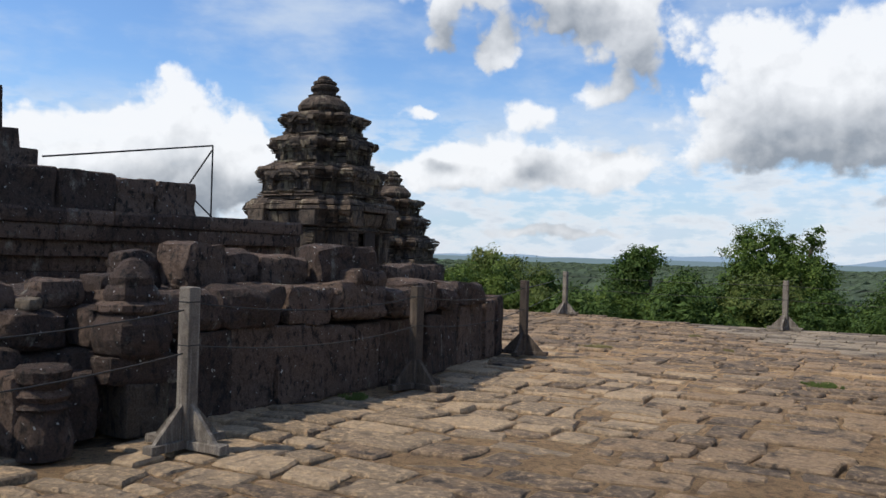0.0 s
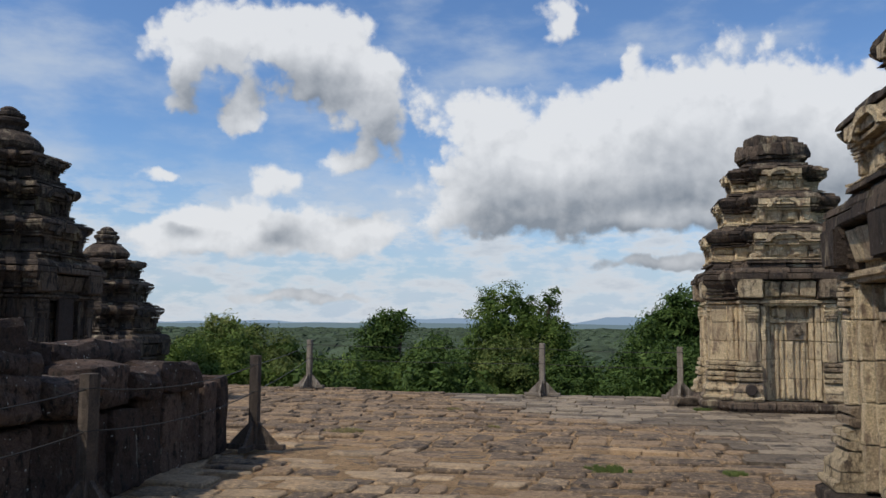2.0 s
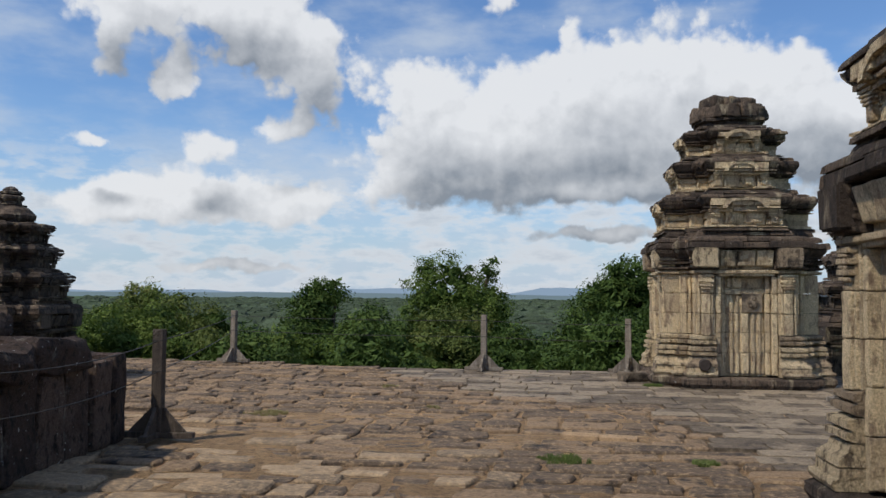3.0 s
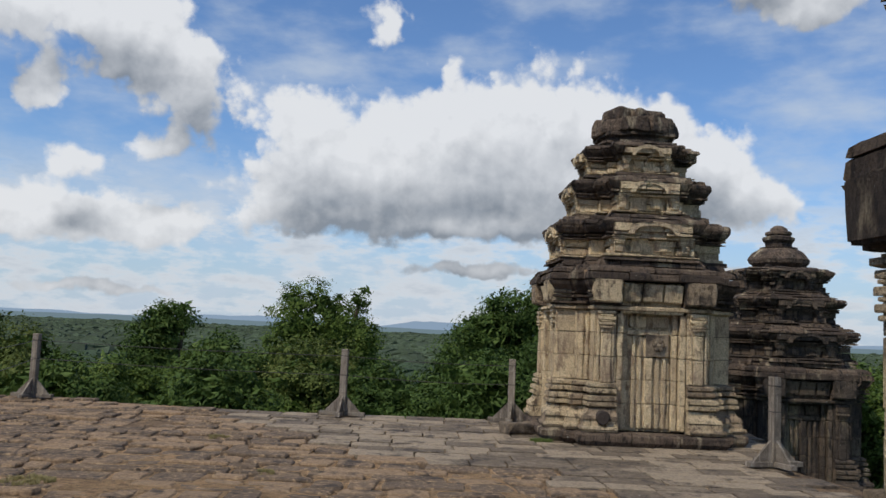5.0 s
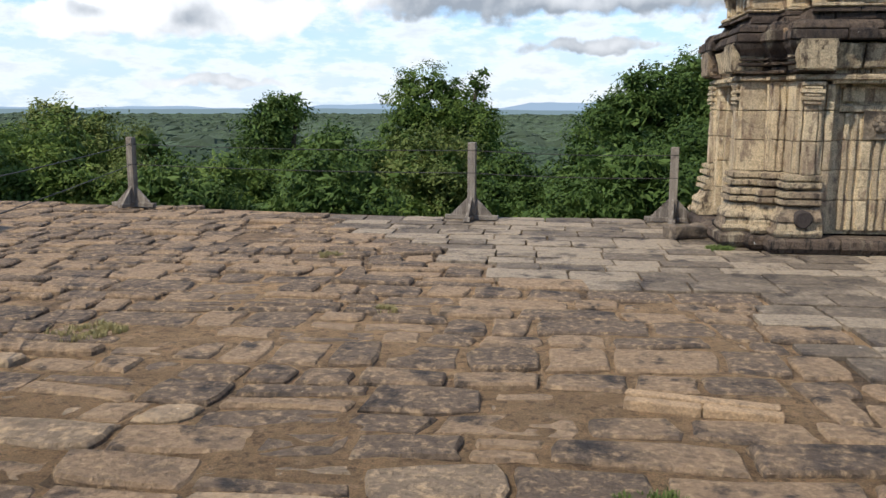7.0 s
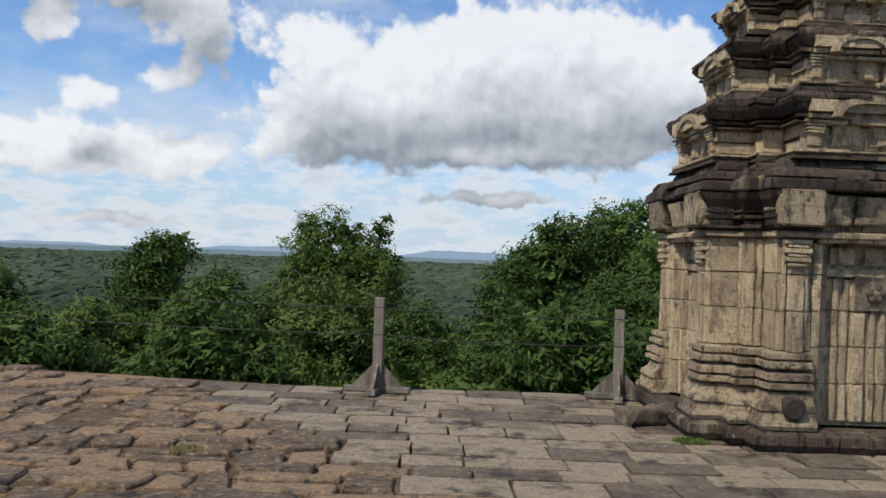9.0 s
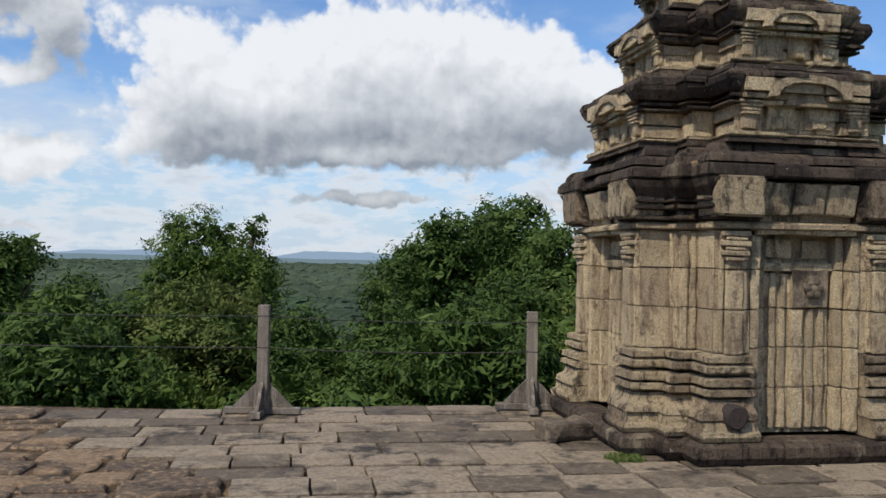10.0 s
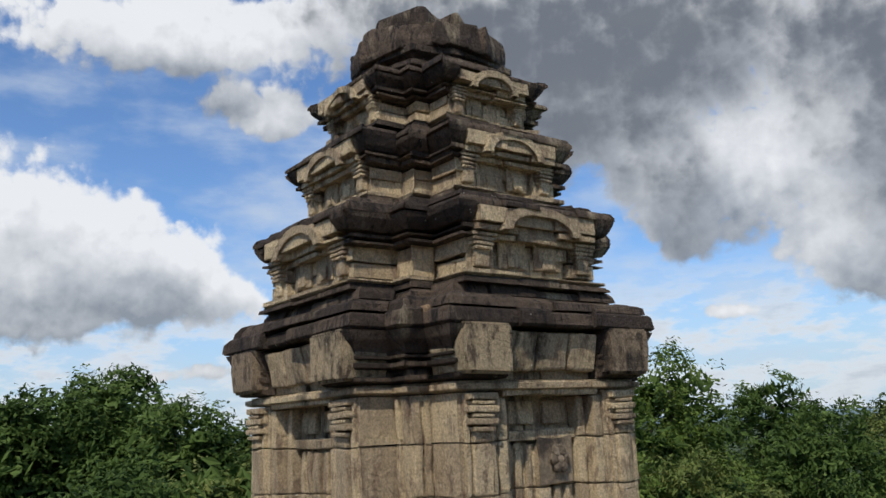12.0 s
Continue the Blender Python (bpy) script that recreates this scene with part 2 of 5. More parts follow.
# ---- materials ----
def surface(name, tones, scale=1.0, stain=None, stain_amount=0.5, stain_scale=0.8, spots=None, spot_amount=0.1, rough=0.9, bump=0.4,
            bump_scale=14.0, vary=0.25, streak=1.0, moss=None):
    """Weathered mineral or wood: two tones by broad noise, stains, pale or dark spots, grain relief, a shift per piece."""
    m = bpy.data.materials.new(name)
    m.use_nodes = True
    nt = m.node_tree
    bsdf = nt.nodes["Principled BSDF"]
    geo, info = nt.nodes.new("ShaderNodeNewGeometry"), nt.nodes.new("ShaderNodeObjectInfo")
    coord = nt.nodes.new("ShaderNodeVectorMath")
    coord.operation = "MULTIPLY"
    coord.inputs[1].default_value = (1, 1, streak)
    nt.links.new(geo.outputs["Position"], coord.inputs[0])

    def tex(sc, detail=5, rough_=0.6, stretched=False):
        n = nt.nodes.new("ShaderNodeTexNoise")
        n.inputs["Scale"].default_value, n.inputs["Detail"].default_value, n.inputs["Roughness"].default_value = sc, detail, rough_
        nt.links.new((coord.outputs[0] if stretched else geo.outputs["Position"]), n.inputs["Vector"])
        return n

    def ramp(src, lo, hi):
        n = nt.nodes.new("ShaderNodeMapRange")
        n.interpolation_type = "SMOOTHSTEP"
        nt.links.new(src, n.inputs[0])
        n.inputs[1].default_value, n.inputs[2].default_value = lo, hi
        return n.outputs[0]

    def mixed(fac, a, b, blend="MIX"):
        n = nt.nodes.new("ShaderNodeMix")
        n.data_type, n.blend_type = "RGBA", blend
        if isinstance(fac, float):
            n.inputs["Factor"].default_value = fac
        else:
            nt.links.new(fac, n.inputs["Factor"])
        for key, v in (("A", a), ("B", b)):
            if isinstance(v, tuple):
                n.inputs[key].default_value = (*v, 1)
            else:
                nt.links.new(v, n.inputs[key])
        return n.outputs["Result"]

    each = nt.nodes.new("ShaderNodeMath")
    each.operation = "ADD"
    nt.links.new(info.outputs["Random"], each.inputs[0])
    nt.links.new(geo.outputs["Random Per Island"], each.inputs[1])
    frac = nt.nodes.new("ShaderNodeMath")
    frac.operation = "FRACT"
    nt.links.new(each.outputs[0], frac.inputs[0])
    broad = tex(1.3 * scale, 6, 0.65)
    sum_ = nt.nodes.new("ShaderNodeMath")
    sum_.operation = "MULTIPLY_ADD"
    nt.links.new(frac.outputs[0], sum_.inputs[0])
    sum_.inputs[1].default_value = vary
    nt.links.new(broad.outputs[0], sum_.inputs[2])
    col = mixed(ramp(sum_.outputs[0], 0.38 + vary / 2, 0.62 + vary / 2), tones[0], tones[1])
    if len(tones) > 2:
        col = mixed(ramp(tex(5.5 * scale, 5, 0.7, True).outputs[0], 0.48, 0.66), col, tones[2])
    if stain:
        col = mixed(ramp(tex(stain_scale, 8, 0.68, True).outputs[0], 0.70 - 0.4 * stain_amount, 0.86 - 0.4 * stain_amount), col, stain)
    if moss:
        col = mixed(ramp(tex(0.9, 7, 0.7).outputs[0], 0.58, 0.75), col, moss)
    if spots:
        col = mixed(ramp(tex(9.0 * scale, 3, 0.5).outputs[0], 0.78 - 0.3 * spot_amount, 0.82 - 0.3 * spot_amount), col, spots)
    grain = tex(bump_scale * 4, 6, 0.7)
    dark = nt.nodes.new("ShaderNodeMapRange")
    nt.links.new(grain.outputs[0], dark.inputs[0])
    dark.inputs[1].default_value, dark.inputs[2].default_value, dark.inputs[3].default_value, dark.inputs[4].default_value = 0.3, 0.7, 0.58, 1.36
    grey = nt.nodes.new("ShaderNodeCombineColor")
    for k in range(3):
        nt.links.new(dark.outputs[0], grey.inputs[k])
    col = mixed(1.0, col, grey.outputs[0], "MULTIPLY")
    nt.links.new(col, bsdf.inputs["Base Color"])
    bsdf.inputs["Roughness"].default_value = rough
    bsdf.inputs["Specular IOR Level"].default_value = 0.25
    b1, b2 = nt.nodes.new("ShaderNodeBump"), nt.nodes.new("ShaderNodeBump")
    nt.links.new(tex(bump_scale, 8, 0.7).outputs[0], b1.inputs["Height"])
    b1.inputs["Strength"].default_value, b1.inputs["Distance"].default_value = min(1.0, bump), 0.06
    nt.links.new(grain.outputs[0], b2.inputs["Height"])
    b2.inputs["Strength"].default_value, b2.inputs["Distance"].default_value = bump, 0.006
    nt.links.new(b1.outputs[0], b2.inputs["Normal"])
    nt.links.new(b2.outputs[0], bsdf.inputs["Normal"])
    return m


CREAM = surface("sandstone_cream", ((0.70, 0.565, 0.36), (0.51, 0.405, 0.265), (0.31, 0.225, 0.155)), 1.8, (0.05, 0.040, 0.034), 0.40, 1.9,
                (0.66, 0.64, 0.54), 0.18, bump=0.9, vary=0.8, streak=0.38)
DARK = surface("sandstone_dark", ((0.075, 0.056, 0.044), (0.16, 0.118, 0.086), (0.034, 0.028, 0.025)), 2.6, (0.42, 0.35, 0.24), 0.40, 2.9,
               (0.55, 0.55, 0.48), 0.18, bump=1.0, vary=0.5, streak=0.3)
BROWNED = surface("sandstone_browned", ((0.60, 0.48, 0.31), (0.36, 0.275, 0.185), (0.15, 0.113, 0.08)), 2.2, (0.04, 0.033, 0.029), 0.44, 2.2,
                  (0.6, 0.56, 0.46), 0.18, bump=1.0, vary=0.6, streak=0.5)
BLACKENED = surface("sandstone_blackened", ((0.075, 0.06, 0.05), (0.15, 0.115, 0.085), (0.035, 0.03, 0.028)), 2.2, (0.32, 0.27, 0.18), 0.42, 2.4,
                    (0.5, 0.5, 0.45), 0.18, bump=1.0, vary=0.5, streak=0.3)
RUBBLE = surface("sandstone_rubble", ((0.098, 0.068, 0.055), (0.185, 0.128, 0.098), (0.036, 0.030, 0.027)), 2.4, (0.36, 0.34, 0.29), 0.30, 3.6,
                 (0.72, 0.72, 0.68), 0.30, bump=1.0, vary=0.7, streak=0.6)
PAVING = surface("sandstone_paving", ((0.29, 0.20, 0.122), (0.145, 0.106, 0.074), (0.385, 0.27, 0.16)), 2.6, (0.045, 0.038, 0.033), 0.47, 3.4,
                 (0.50, 0.42, 0.31), 0.14, rough=0.85, bump=1.0, bump_scale=6, vary=0.8, moss=(0.31, 0.22, 0.135))
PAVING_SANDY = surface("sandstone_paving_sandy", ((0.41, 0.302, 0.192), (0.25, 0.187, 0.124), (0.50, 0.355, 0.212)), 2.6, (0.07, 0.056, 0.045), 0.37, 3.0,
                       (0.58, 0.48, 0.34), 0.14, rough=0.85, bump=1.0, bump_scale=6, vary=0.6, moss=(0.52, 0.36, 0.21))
SLAB = surface("sandstone_slab", ((0.30, 0.24, 0.168), (0.135, 0.106, 0.076), (0.22, 0.173, 0.12)), 1.5, (0.05, 0.040, 0.032), 0.50, 2.2,
               (0.6, 0.57, 0.52), 0.14, rough=0.75, bump=0.7, bump_scale=7, vary=0.9)
BRICK = surface("new_sandstone", ((0.47, 0.325, 0.19), (0.33, 0.23, 0.14)), 3.0, (0.12, 0.09, 0.065), 0.42, 5.0, rough=0.9, bump=0.7)
SOIL = surface("sandy_soil", ((0.25, 0.17, 0.10), (0.16, 0.11, 0.068), (0.07, 0.052, 0.038)), 2.0, (0.54, 0.35, 0.19), 0.50, 0.9, rough=0.95, bump=0.9,
               bump_scale=18, moss=(0.09, 0.10, 0.04))
SAND = surface("gravelly_sand", ((0.70, 0.46, 0.25), (0.54, 0.36, 0.20), (0.30, 0.20, 0.12)), 3.0, (0.76, 0.54, 0.32), 0.40, 5.0, (0.62, 0.52, 0.38), 0.2, rough=0.97, bump=1.0,
               bump_scale=26)
WOOD = surface("weathered_wood", ((0.22, 0.19, 0.155), (0.13, 0.11, 0.09), (0.30, 0.265, 0.22)), 3.0, (0.06, 0.05, 0.045), 0.32, 3.0, rough=0.85,
               bump=0.5, bump_scale=22, vary=0.2, streak=0.06)
WOOD_DARK = surface("stained_wood", ((0.10, 0.078, 0.06), (0.06, 0.047, 0.038), (0.15, 0.12, 0.095)), 3.0, (0.03, 0.025, 0.022), 0.32, 3.0, rough=0.85,
                    bump=0.5, bump_scale=22, vary=0.2, streak=0.06)
HILL = surface("forest_floor", ((0.05, 0.085, 0.028), (0.075, 0.115, 0.04), (0.03, 0.055, 0.02)), 0.05, rough=1.0, bump=0.3, bump_scale=0.4)
# near black, standing in for shade behind the stones and in openings
CORE_SHADE = surface("core_shade_stone", ((0.03, 0.025, 0.022), (0.05, 0.04, 0.035)), 1.0, rough=1.0)
WIRE = surface("dark_wire", ((0.03, 0.03, 0.03), (0.05, 0.045, 0.04)), 1.0, rough=0.6, bump=0.0)
BARK = surface("bark", ((0.12, 0.09, 0.065), (0.07, 0.055, 0.04)), 3.0, rough=0.95, bump=0.6, streak=0.3)


def leaf_material(name, tones):
    m = bpy.data.materials.new(name)
    m.use_nodes = True
    nt = m.node_tree
    bsdf = nt.nodes["Principled BSDF"]
    geo = nt.nodes.new("ShaderNodeNewGeometry")
    ramp = nt.nodes.new("ShaderNodeValToRGB")
    ramp.color_ramp.elements[0].color, ramp.color_ramp.elements[1].color = (*tones[0], 1), (*tones[2], 1)
    e = ramp.color_ramp.elements.new(0.6)
    e.color = (*tones[1], 1)
    noise_ = nt.nodes.new("ShaderNodeTexNoise")
    noise_.inputs["Scale"].default_value = 0.6
    nt.links.new(geo.outputs["Position"], noise_.inputs["Vector"])
    mix = nt.nodes.new("ShaderNodeMath")
    mix.operation = "MULTIPLY_ADD"
    nt.links.new(geo.outputs["Random Per Island"], mix.inputs[0])
    mix.inputs[1].default_value = 0.55
    nt.links.new(noise_.outputs[0], mix.inputs[2])
    off = nt.nodes.new("ShaderNodeMath")
    off.operation = "SUBTRACT"
    nt.links.new(mix.outputs[0], off.inputs[0])
    off.inputs[1].default_value = 0.25
    nt.links.new(off.outputs[0], ramp.inputs[0])
    nt.links.new(ramp.outputs[0], bsdf.inputs["Base Color"])
    bsdf.inputs["Roughness"].default_value = 0.6
    bsdf.inputs["Specular IOR Level"].default_value = 0.12
    trans = nt.nodes.new("ShaderNodeBsdfTranslucent")
    nt.links.new(ramp.outputs[0], trans.inputs[0])
    both = nt.nodes.new("ShaderNodeMixShader")
    both.inputs[0].default_value = 0.26
    nt.links.new(bsdf.outputs[0], both.inputs[1])
    nt.links.new(trans.outputs[0], both.inputs[2])
    nt.links.new(both.outputs[0], nt.nodes["Material Output"].inputs[0])
    return m


LEAF = leaf_material("leaves_green", ((0.040, 0.070, 0.014), (0.088, 0.136, 0.026), (0.18, 0.235, 0.055)))
LEAF_OLIVE = leaf_material("leaves_olive", ((0.055, 0.080, 0.020), (0.11, 0.142, 0.036), (0.21, 0.222, 0.07)))
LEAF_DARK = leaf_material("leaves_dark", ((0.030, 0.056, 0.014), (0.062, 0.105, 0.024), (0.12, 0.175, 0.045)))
GRASS = leaf_material("grass", ((0.075, 0.11, 0.03), (0.13, 0.175, 0.05), (0.22, 0.24, 0.09)))
GRASS_DRY = leaf_material("grass_dry", ((0.22, 0.19, 0.08), (0.30, 0.26, 0.12), (0.36, 0.33, 0.17)))


# ---- mesh helpers ----
def mesh_object(name, verts, faces, material, parent=None, smooth=False):
    me = bpy.data.meshes.new(name)
    me.from_pydata([tuple(v) for v in verts], [], faces)
    me.materials.append(material)
    if smooth:
        me.polygons.foreach_set("use_smooth", [True] * len(me.polygons))
    me.update()
    ob = new(name, me)
    if parent:
        ob.parent = parent
    return ob


def part(name, bm, material, parent, label=""):
    me = bpy.data.meshes.new(name)
    bmesh.ops.recalc_face_normals(bm, faces=bm.faces)
    bm.to_mesh(me)
    bm.free()
    me.materials.append(material)
    ob = new(name, me)
    ob.parent = parent
    if label:
        ob["label"] = label
    return ob


def roughen(bm, amount, size=3.0, seed=0.0):
    for v in bm.verts:
        v.co += noise.noise_vector(v.co * size + Vector((seed, seed * 1.7, 0))) * amount


def box_bm(sx, sy, sz, centre=(0, 0, 0), bevel=0.0, turn=0.0, cuts=0):
    """A bevelled box on its base centre."""
    bm = bmesh.new()
    bmesh.ops.create_cube(bm, size=1)
    bmesh.ops.scale(bm, vec=(sx, sy, sz), verts=bm.verts)
    if bevel:
        bmesh.ops.bevel(bm, geom=bm.edges, offset=bevel, segments=2, affect="EDGES", profile=0.6)
    if cuts:
        bmesh.ops.subdivide_edges(bm, edges=bm.edges, cuts=cuts, use_grid_fill=True)
    bmesh.ops.translate(bm, vec=(0, 0, sz / 2), verts=bm.verts)
    bmesh.ops.rotate(bm, cent=(0, 0, 0), matrix=Matrix.Rotation(turn, 3, "Z"), verts=bm.verts)
    bmesh.ops.translate(bm, vec=centre, verts=bm.verts)
    return bm


def lathe_bm(profile, steps=16, centre=(0, 0, 0), square=0.0):
    """A turned shape from (radius, height) pairs; square > 0 makes it four-lobed."""
    bm = bmesh.new()
    rings = []
    for r, z in profile:
        ring = []
        for k in range(steps):
            a = 2 * math.pi * k / steps
            q = 1 + square * (max(abs(math.cos(a)), abs(math.sin(a))) ** -1 - 1)
            ring.append(bm.verts.new((centre[0] + r * q * math.cos(a), centre[1] + r * q * math.sin(a), centre[2] + z)))
        rings.append(ring)
    for a, b in zip(rings, rings[1:]):
        for k in range(steps):
            bm.faces.new((a[k], a[(k + 1) % steps], b[(k + 1) % steps], b[k]))
    bm.faces.new(rings[0][::-1])
    bm.faces.new(rings[-1])
    return bm


# ---- towers ----
AXIS = 10.4          # the temple stands turned to the left of +y by so many degrees


def plan(c, b, right, left, py):
    """Redented square plan: corner half size c, bays of half width b reaching out to right and left, py at front and back; counter-clockwise."""
    out = []
    for k in range(4):
        p, r = ((right, py), (py, left), (left, py), (py, right))[k]
        for x, y in [(p, b), (c, b), (c, c), (b, c), (b, r)]:
            for _ in range(k):
                x, y = -y, x
            out.append((x, y))
    return out


def ring_blocks(z0, z1, outline, prof, length, rng, bay=None, depth=0.24, gap=0.008):
    """The stones of one course: (verts, faces, side, height) each. prof: (fraction of height, offset). bay: (half width, offset) of a flat panel between."""
    n = len(outline)
    normals = []
    for i in range(n):
        (x0, y0), (x1, y1) = outline[i], outline[(i + 1) % n]
        l = math.hypot(x1 - x0, y1 - y0)
        normals.append(((y1 - y0) / l, -(x1 - x0) / l))
    stones = []
    for i in range(n):
        a, b = Vector(outline[i]), Vector(outline[(i + 1) % n])
        na, nb, nn = Vector(normals[i - 1]), Vector(normals[(i + 1) % n]), Vector(normals[i])
        l = (b - a).length
        t = (b - a) / l
        is_bay = i % 5 == 4
        if is_bay and bay:
            d, off = bay
            spans = [(0, l / 2 - d, prof, 0.0), (l / 2 - d, l / 2 + d, [(0, 0), (1, 0)], off), (l / 2 + d, l, prof, 0.0)]
        else:
            spans = [(0, l, prof, 0.0)]
        for s0, s1, pr, off in spans:
            count = max(1, round((s1 - s0) / length + rng.uniform(-0.3, 0.3)))
            cuts = [s0] + sorted(s0 + (s1 - s0) * (k + rng.uniform(-0.2, 0.2)) / count for k in range(1, count)) + [s1]
            for c0, c1 in zip(cuts, cuts[1:]):
                push = rng.gauss(0, 0.006 if z0 < 2 else 0.016) + off
                lift = 0 if z0 < 2.3 else rng.gauss(0, 0.012)

                def spot(s, o, z, end):
                    q = a + t * s + nn * o
                    if end == 0 and s == 0 and not off:
                        q = a + nn * o + na * o
                    elif end == 1 and s == l and not off:
                        q = b + nn * o + nb * o
                    elif end == 0:
                        q = q + t * gap
                    else:
                        q = q - t * gap
                    j = noise.noise_vector(Vector((q.x, q.y, z)) * 4.0) * 0.012
                    return (q.x + j.x, q.y + j.y, z + j.z * 0.5 + (lift if z > z0 + .5 * (z1 - z0) else 0))

                verts, faces = [], []
                m = len(pr)
                for f, o in pr:
                    z = z0 + gap * 0.6 + (z1 - z0 - gap * 1.2) * f
                    verts += [spot(c0, o + push, z, 0), spot(c1, o + push, z, 1)]
                for z in (z0 + gap * 0.6, z1 - gap * 0.6):
                    verts += [spot(c0, -depth + off, z, 0), spot(c1, -depth + off, z, 1)]
                k = 2 * m
                for r in range(m - 1):
                    faces.append((2 * r, 2 * r + 1, 2 * r + 3, 2 * r + 2))
                faces.append((2 * m - 2, 2 * m - 1, k + 3, k + 2))
                faces.append((1, 0, k, k + 1))
                faces.append(tuple([2 * r for r in range(m)][::-1] + [k, k + 2][0:0]) + (k, k + 2) if m == 2 else tuple([2 * r for r in range(m)][::-1]) + (k, k + 2))
                faces.append(tuple(2 * r + 1 for r in range(m)) + (k + 3, k + 1))
                stones.append((verts, faces, nn, (z0 + z1) / 2, is_bay and off != 0.0))
    return stones


def on_face(side):
    """Local frame of a bay: x along the face, y outward, for side 0..3 (0 faces -y, then round clockwise)."""
    return Matrix.Rotation(-side * math.pi / 2, 4, "Z") @ Matrix.Rotation(math.pi, 4, "Z")


def tower(name, x, y, z, label, top="dome", detail=(), seed=1, scale=1.0, turn=AXIS, stone_sides=(), shaft=None):
    """A small sandstone tower: plinth, moulded base, shaft with false doors, cornice, three receding storeys and a crown.
    detail: sides whose carved parts are built; stone_sides: outward directions whose stones are parts of their own."""
    rng = random.Random(seed)
    root = new(name)
    root.matrix_world = pose(x, y, z, 0, 0, turn) @ Matrix.Diagonal((scale, scale, scale, 1))
    tagged(root, label, "temple tower")
    cream, dark, brown = [], [], []
    R = 1.33
    pale = shaft or CREAM
    body = plan(1.04, 0.86, R, R, R)

    def course(z0, z1, outline, prof, length=0.5, bay=None, mat=cream):
        for stone in ring_blocks(z0, z1, outline, prof, length, rng, bay):
            (cream if stone[4] else mat).append(stone)

    course(0, 0.19, plan(1.19, 1.02, 1.47, 1.47, 1.47), [(0, .05), (.35, .09), (.8, .09), (1, .03)], 0.62, None, dark)
    course(0.19, 0.36, body, [(0, .20), (.25, .22), (.45, .21), (.5, .17), (1, .16)], 0.5, (0.52, -0.20), brown)
    course(0.36, 0.53, body, [(0, .17), (.3, .16), (.6, .10), (1, .08)], 0.5, (0.52, -0.20), brown)
    course(0.53, 0.72, body, [(0, .06), (.12, .12), (.38, .12), (.46, .05), (.56, .11), (.86, .11), (1, .04)], 0.45, (0.52, -0.20), brown)
    course(0.72, 0.91, body, [(0, .03), (.15, .09), (.4, .09), (.5, .03), (.62, .07), (.88, .07), (1, 0)], 0.45, (0.52, -0.20), brown)
    for z0, z1 in ((0.91, 1.28), (1.28, 1.63), (1.63, 1.96)):
        course(z0, z1, body, [(0, 0), (1, 0)], 0.42, (0.52, -0.20), cream)
    course(1.96, 2.04, body, [(0, .01), (.2, .05), (.7, .05), (.8, .01), (1, .01)], 0.55, None, cream)
    course(2.04, 2.13, body, [(0, .03), (.15, .07), (.45, .07), (.55, .02), (1, .02)], 0.6, (0.46, -0.06), dark)
    course(2.13, 2.23, body, [(0, .04), (.15, .09), (.45, .09), (.55, .03), (.7, .03), (.8, .08), (1, .08)], 0.6, (0.46, -0.06), dark)
    course(2.23, 2.40, body, [(0, .05), (.3, .07), (.6, .11), (1, .14)], 0.5, (0.46, -0.06), dark)
    course(2.40, 2.53, body, [(0, .13), (.15, .15), (.85, .14), (1, .12)], 0.47, None, dark)
    course(2.53, 2.64, body, [(0, .11), (.5, .10), (.85, .06), (1, .0)], 0.42, None, dark)
    course(2.64, 2.74, body, [(0, -.06), (.5, -.07), (.85, -.10), (1, -.16)], 0.42, None, dark)
    tiers = [(2.72, 3.43, 0.84, 0.64, 1.22), (3.43, 4.09, 0.67, 0.50, 0.97), (4.09, 4.66, 0.53, 0.40, 0.79)]
    for z0, z1, c, b, p in tiers:
        h = z1 - z0
        o = plan(c, b, p, p, p)
        course(z0, z0 + .07 * h, o, [(0, .10), (1, .09)], 0.4, None, dark)
        course(z0 + .07 * h, z0 + .15 * h, o, [(0, .05), (.3, .08), (.7, .08), (1, .0)], 0.4, None, cream)
        course(z0 + .15 * h, z0 + .32 * h, o, [(0, 0), (1, 0)], 0.33, (b * .58, -.03), cream)
        course(z0 + .32 * h, z0 + .47 * h, o, [(0, 0), (1, 0)], 0.33, (b * .58, -.03), cream)
        course(z0 + .47 * h, z0 + .54 * h, o, [(0, .02), (.2, .06), (.7, .06), (.8, .02), (1, .02)], 0.4, (b * .93, .05), dark)
        course(z0 + .54 * h, z0 + .62 * h, o, [(0, .03), (.2, .08), (.6, .08), (.75, .04), (1, .05)], 0.4, (b * .93, .09), dark)
        course(z0 + .62 * h, z0 + .80 * h, o, [(0, .07), (.3, .10), (.7, .13), (1, .14)], 0.36, (b * .93, .13), dark)
        course(z0 + .80 * h, z0 + .92 * h, o, [(0, .14), (.35, .14), (.8, .12), (1, .08)], 0.36, None, dark)
        course(z0 + .92 * h, z1, o, [(0, .04), (.6, .02), (1, -.03)], 0.33, None, dark)

    loose_cream, loose_dark, loose_brown = [], [], []
    base_stone = shaft or BROWNED
    for stones, loose, mat in ((cream, loose_cream, pale), (dark, loose_dark, DARK), (brown, loose_brown, base_stone)):
        for verts, faces, nn, zm, is_bay in stones:
            facing = any(nn.x * sx + nn.y * sy > 0.9 for sx, sy in stone_sides)
            if facing and 0.0 < zm < 2.75:
                mesh_object("stone_block", verts, faces, mat, root)
            else:
                loose.append((verts, faces))
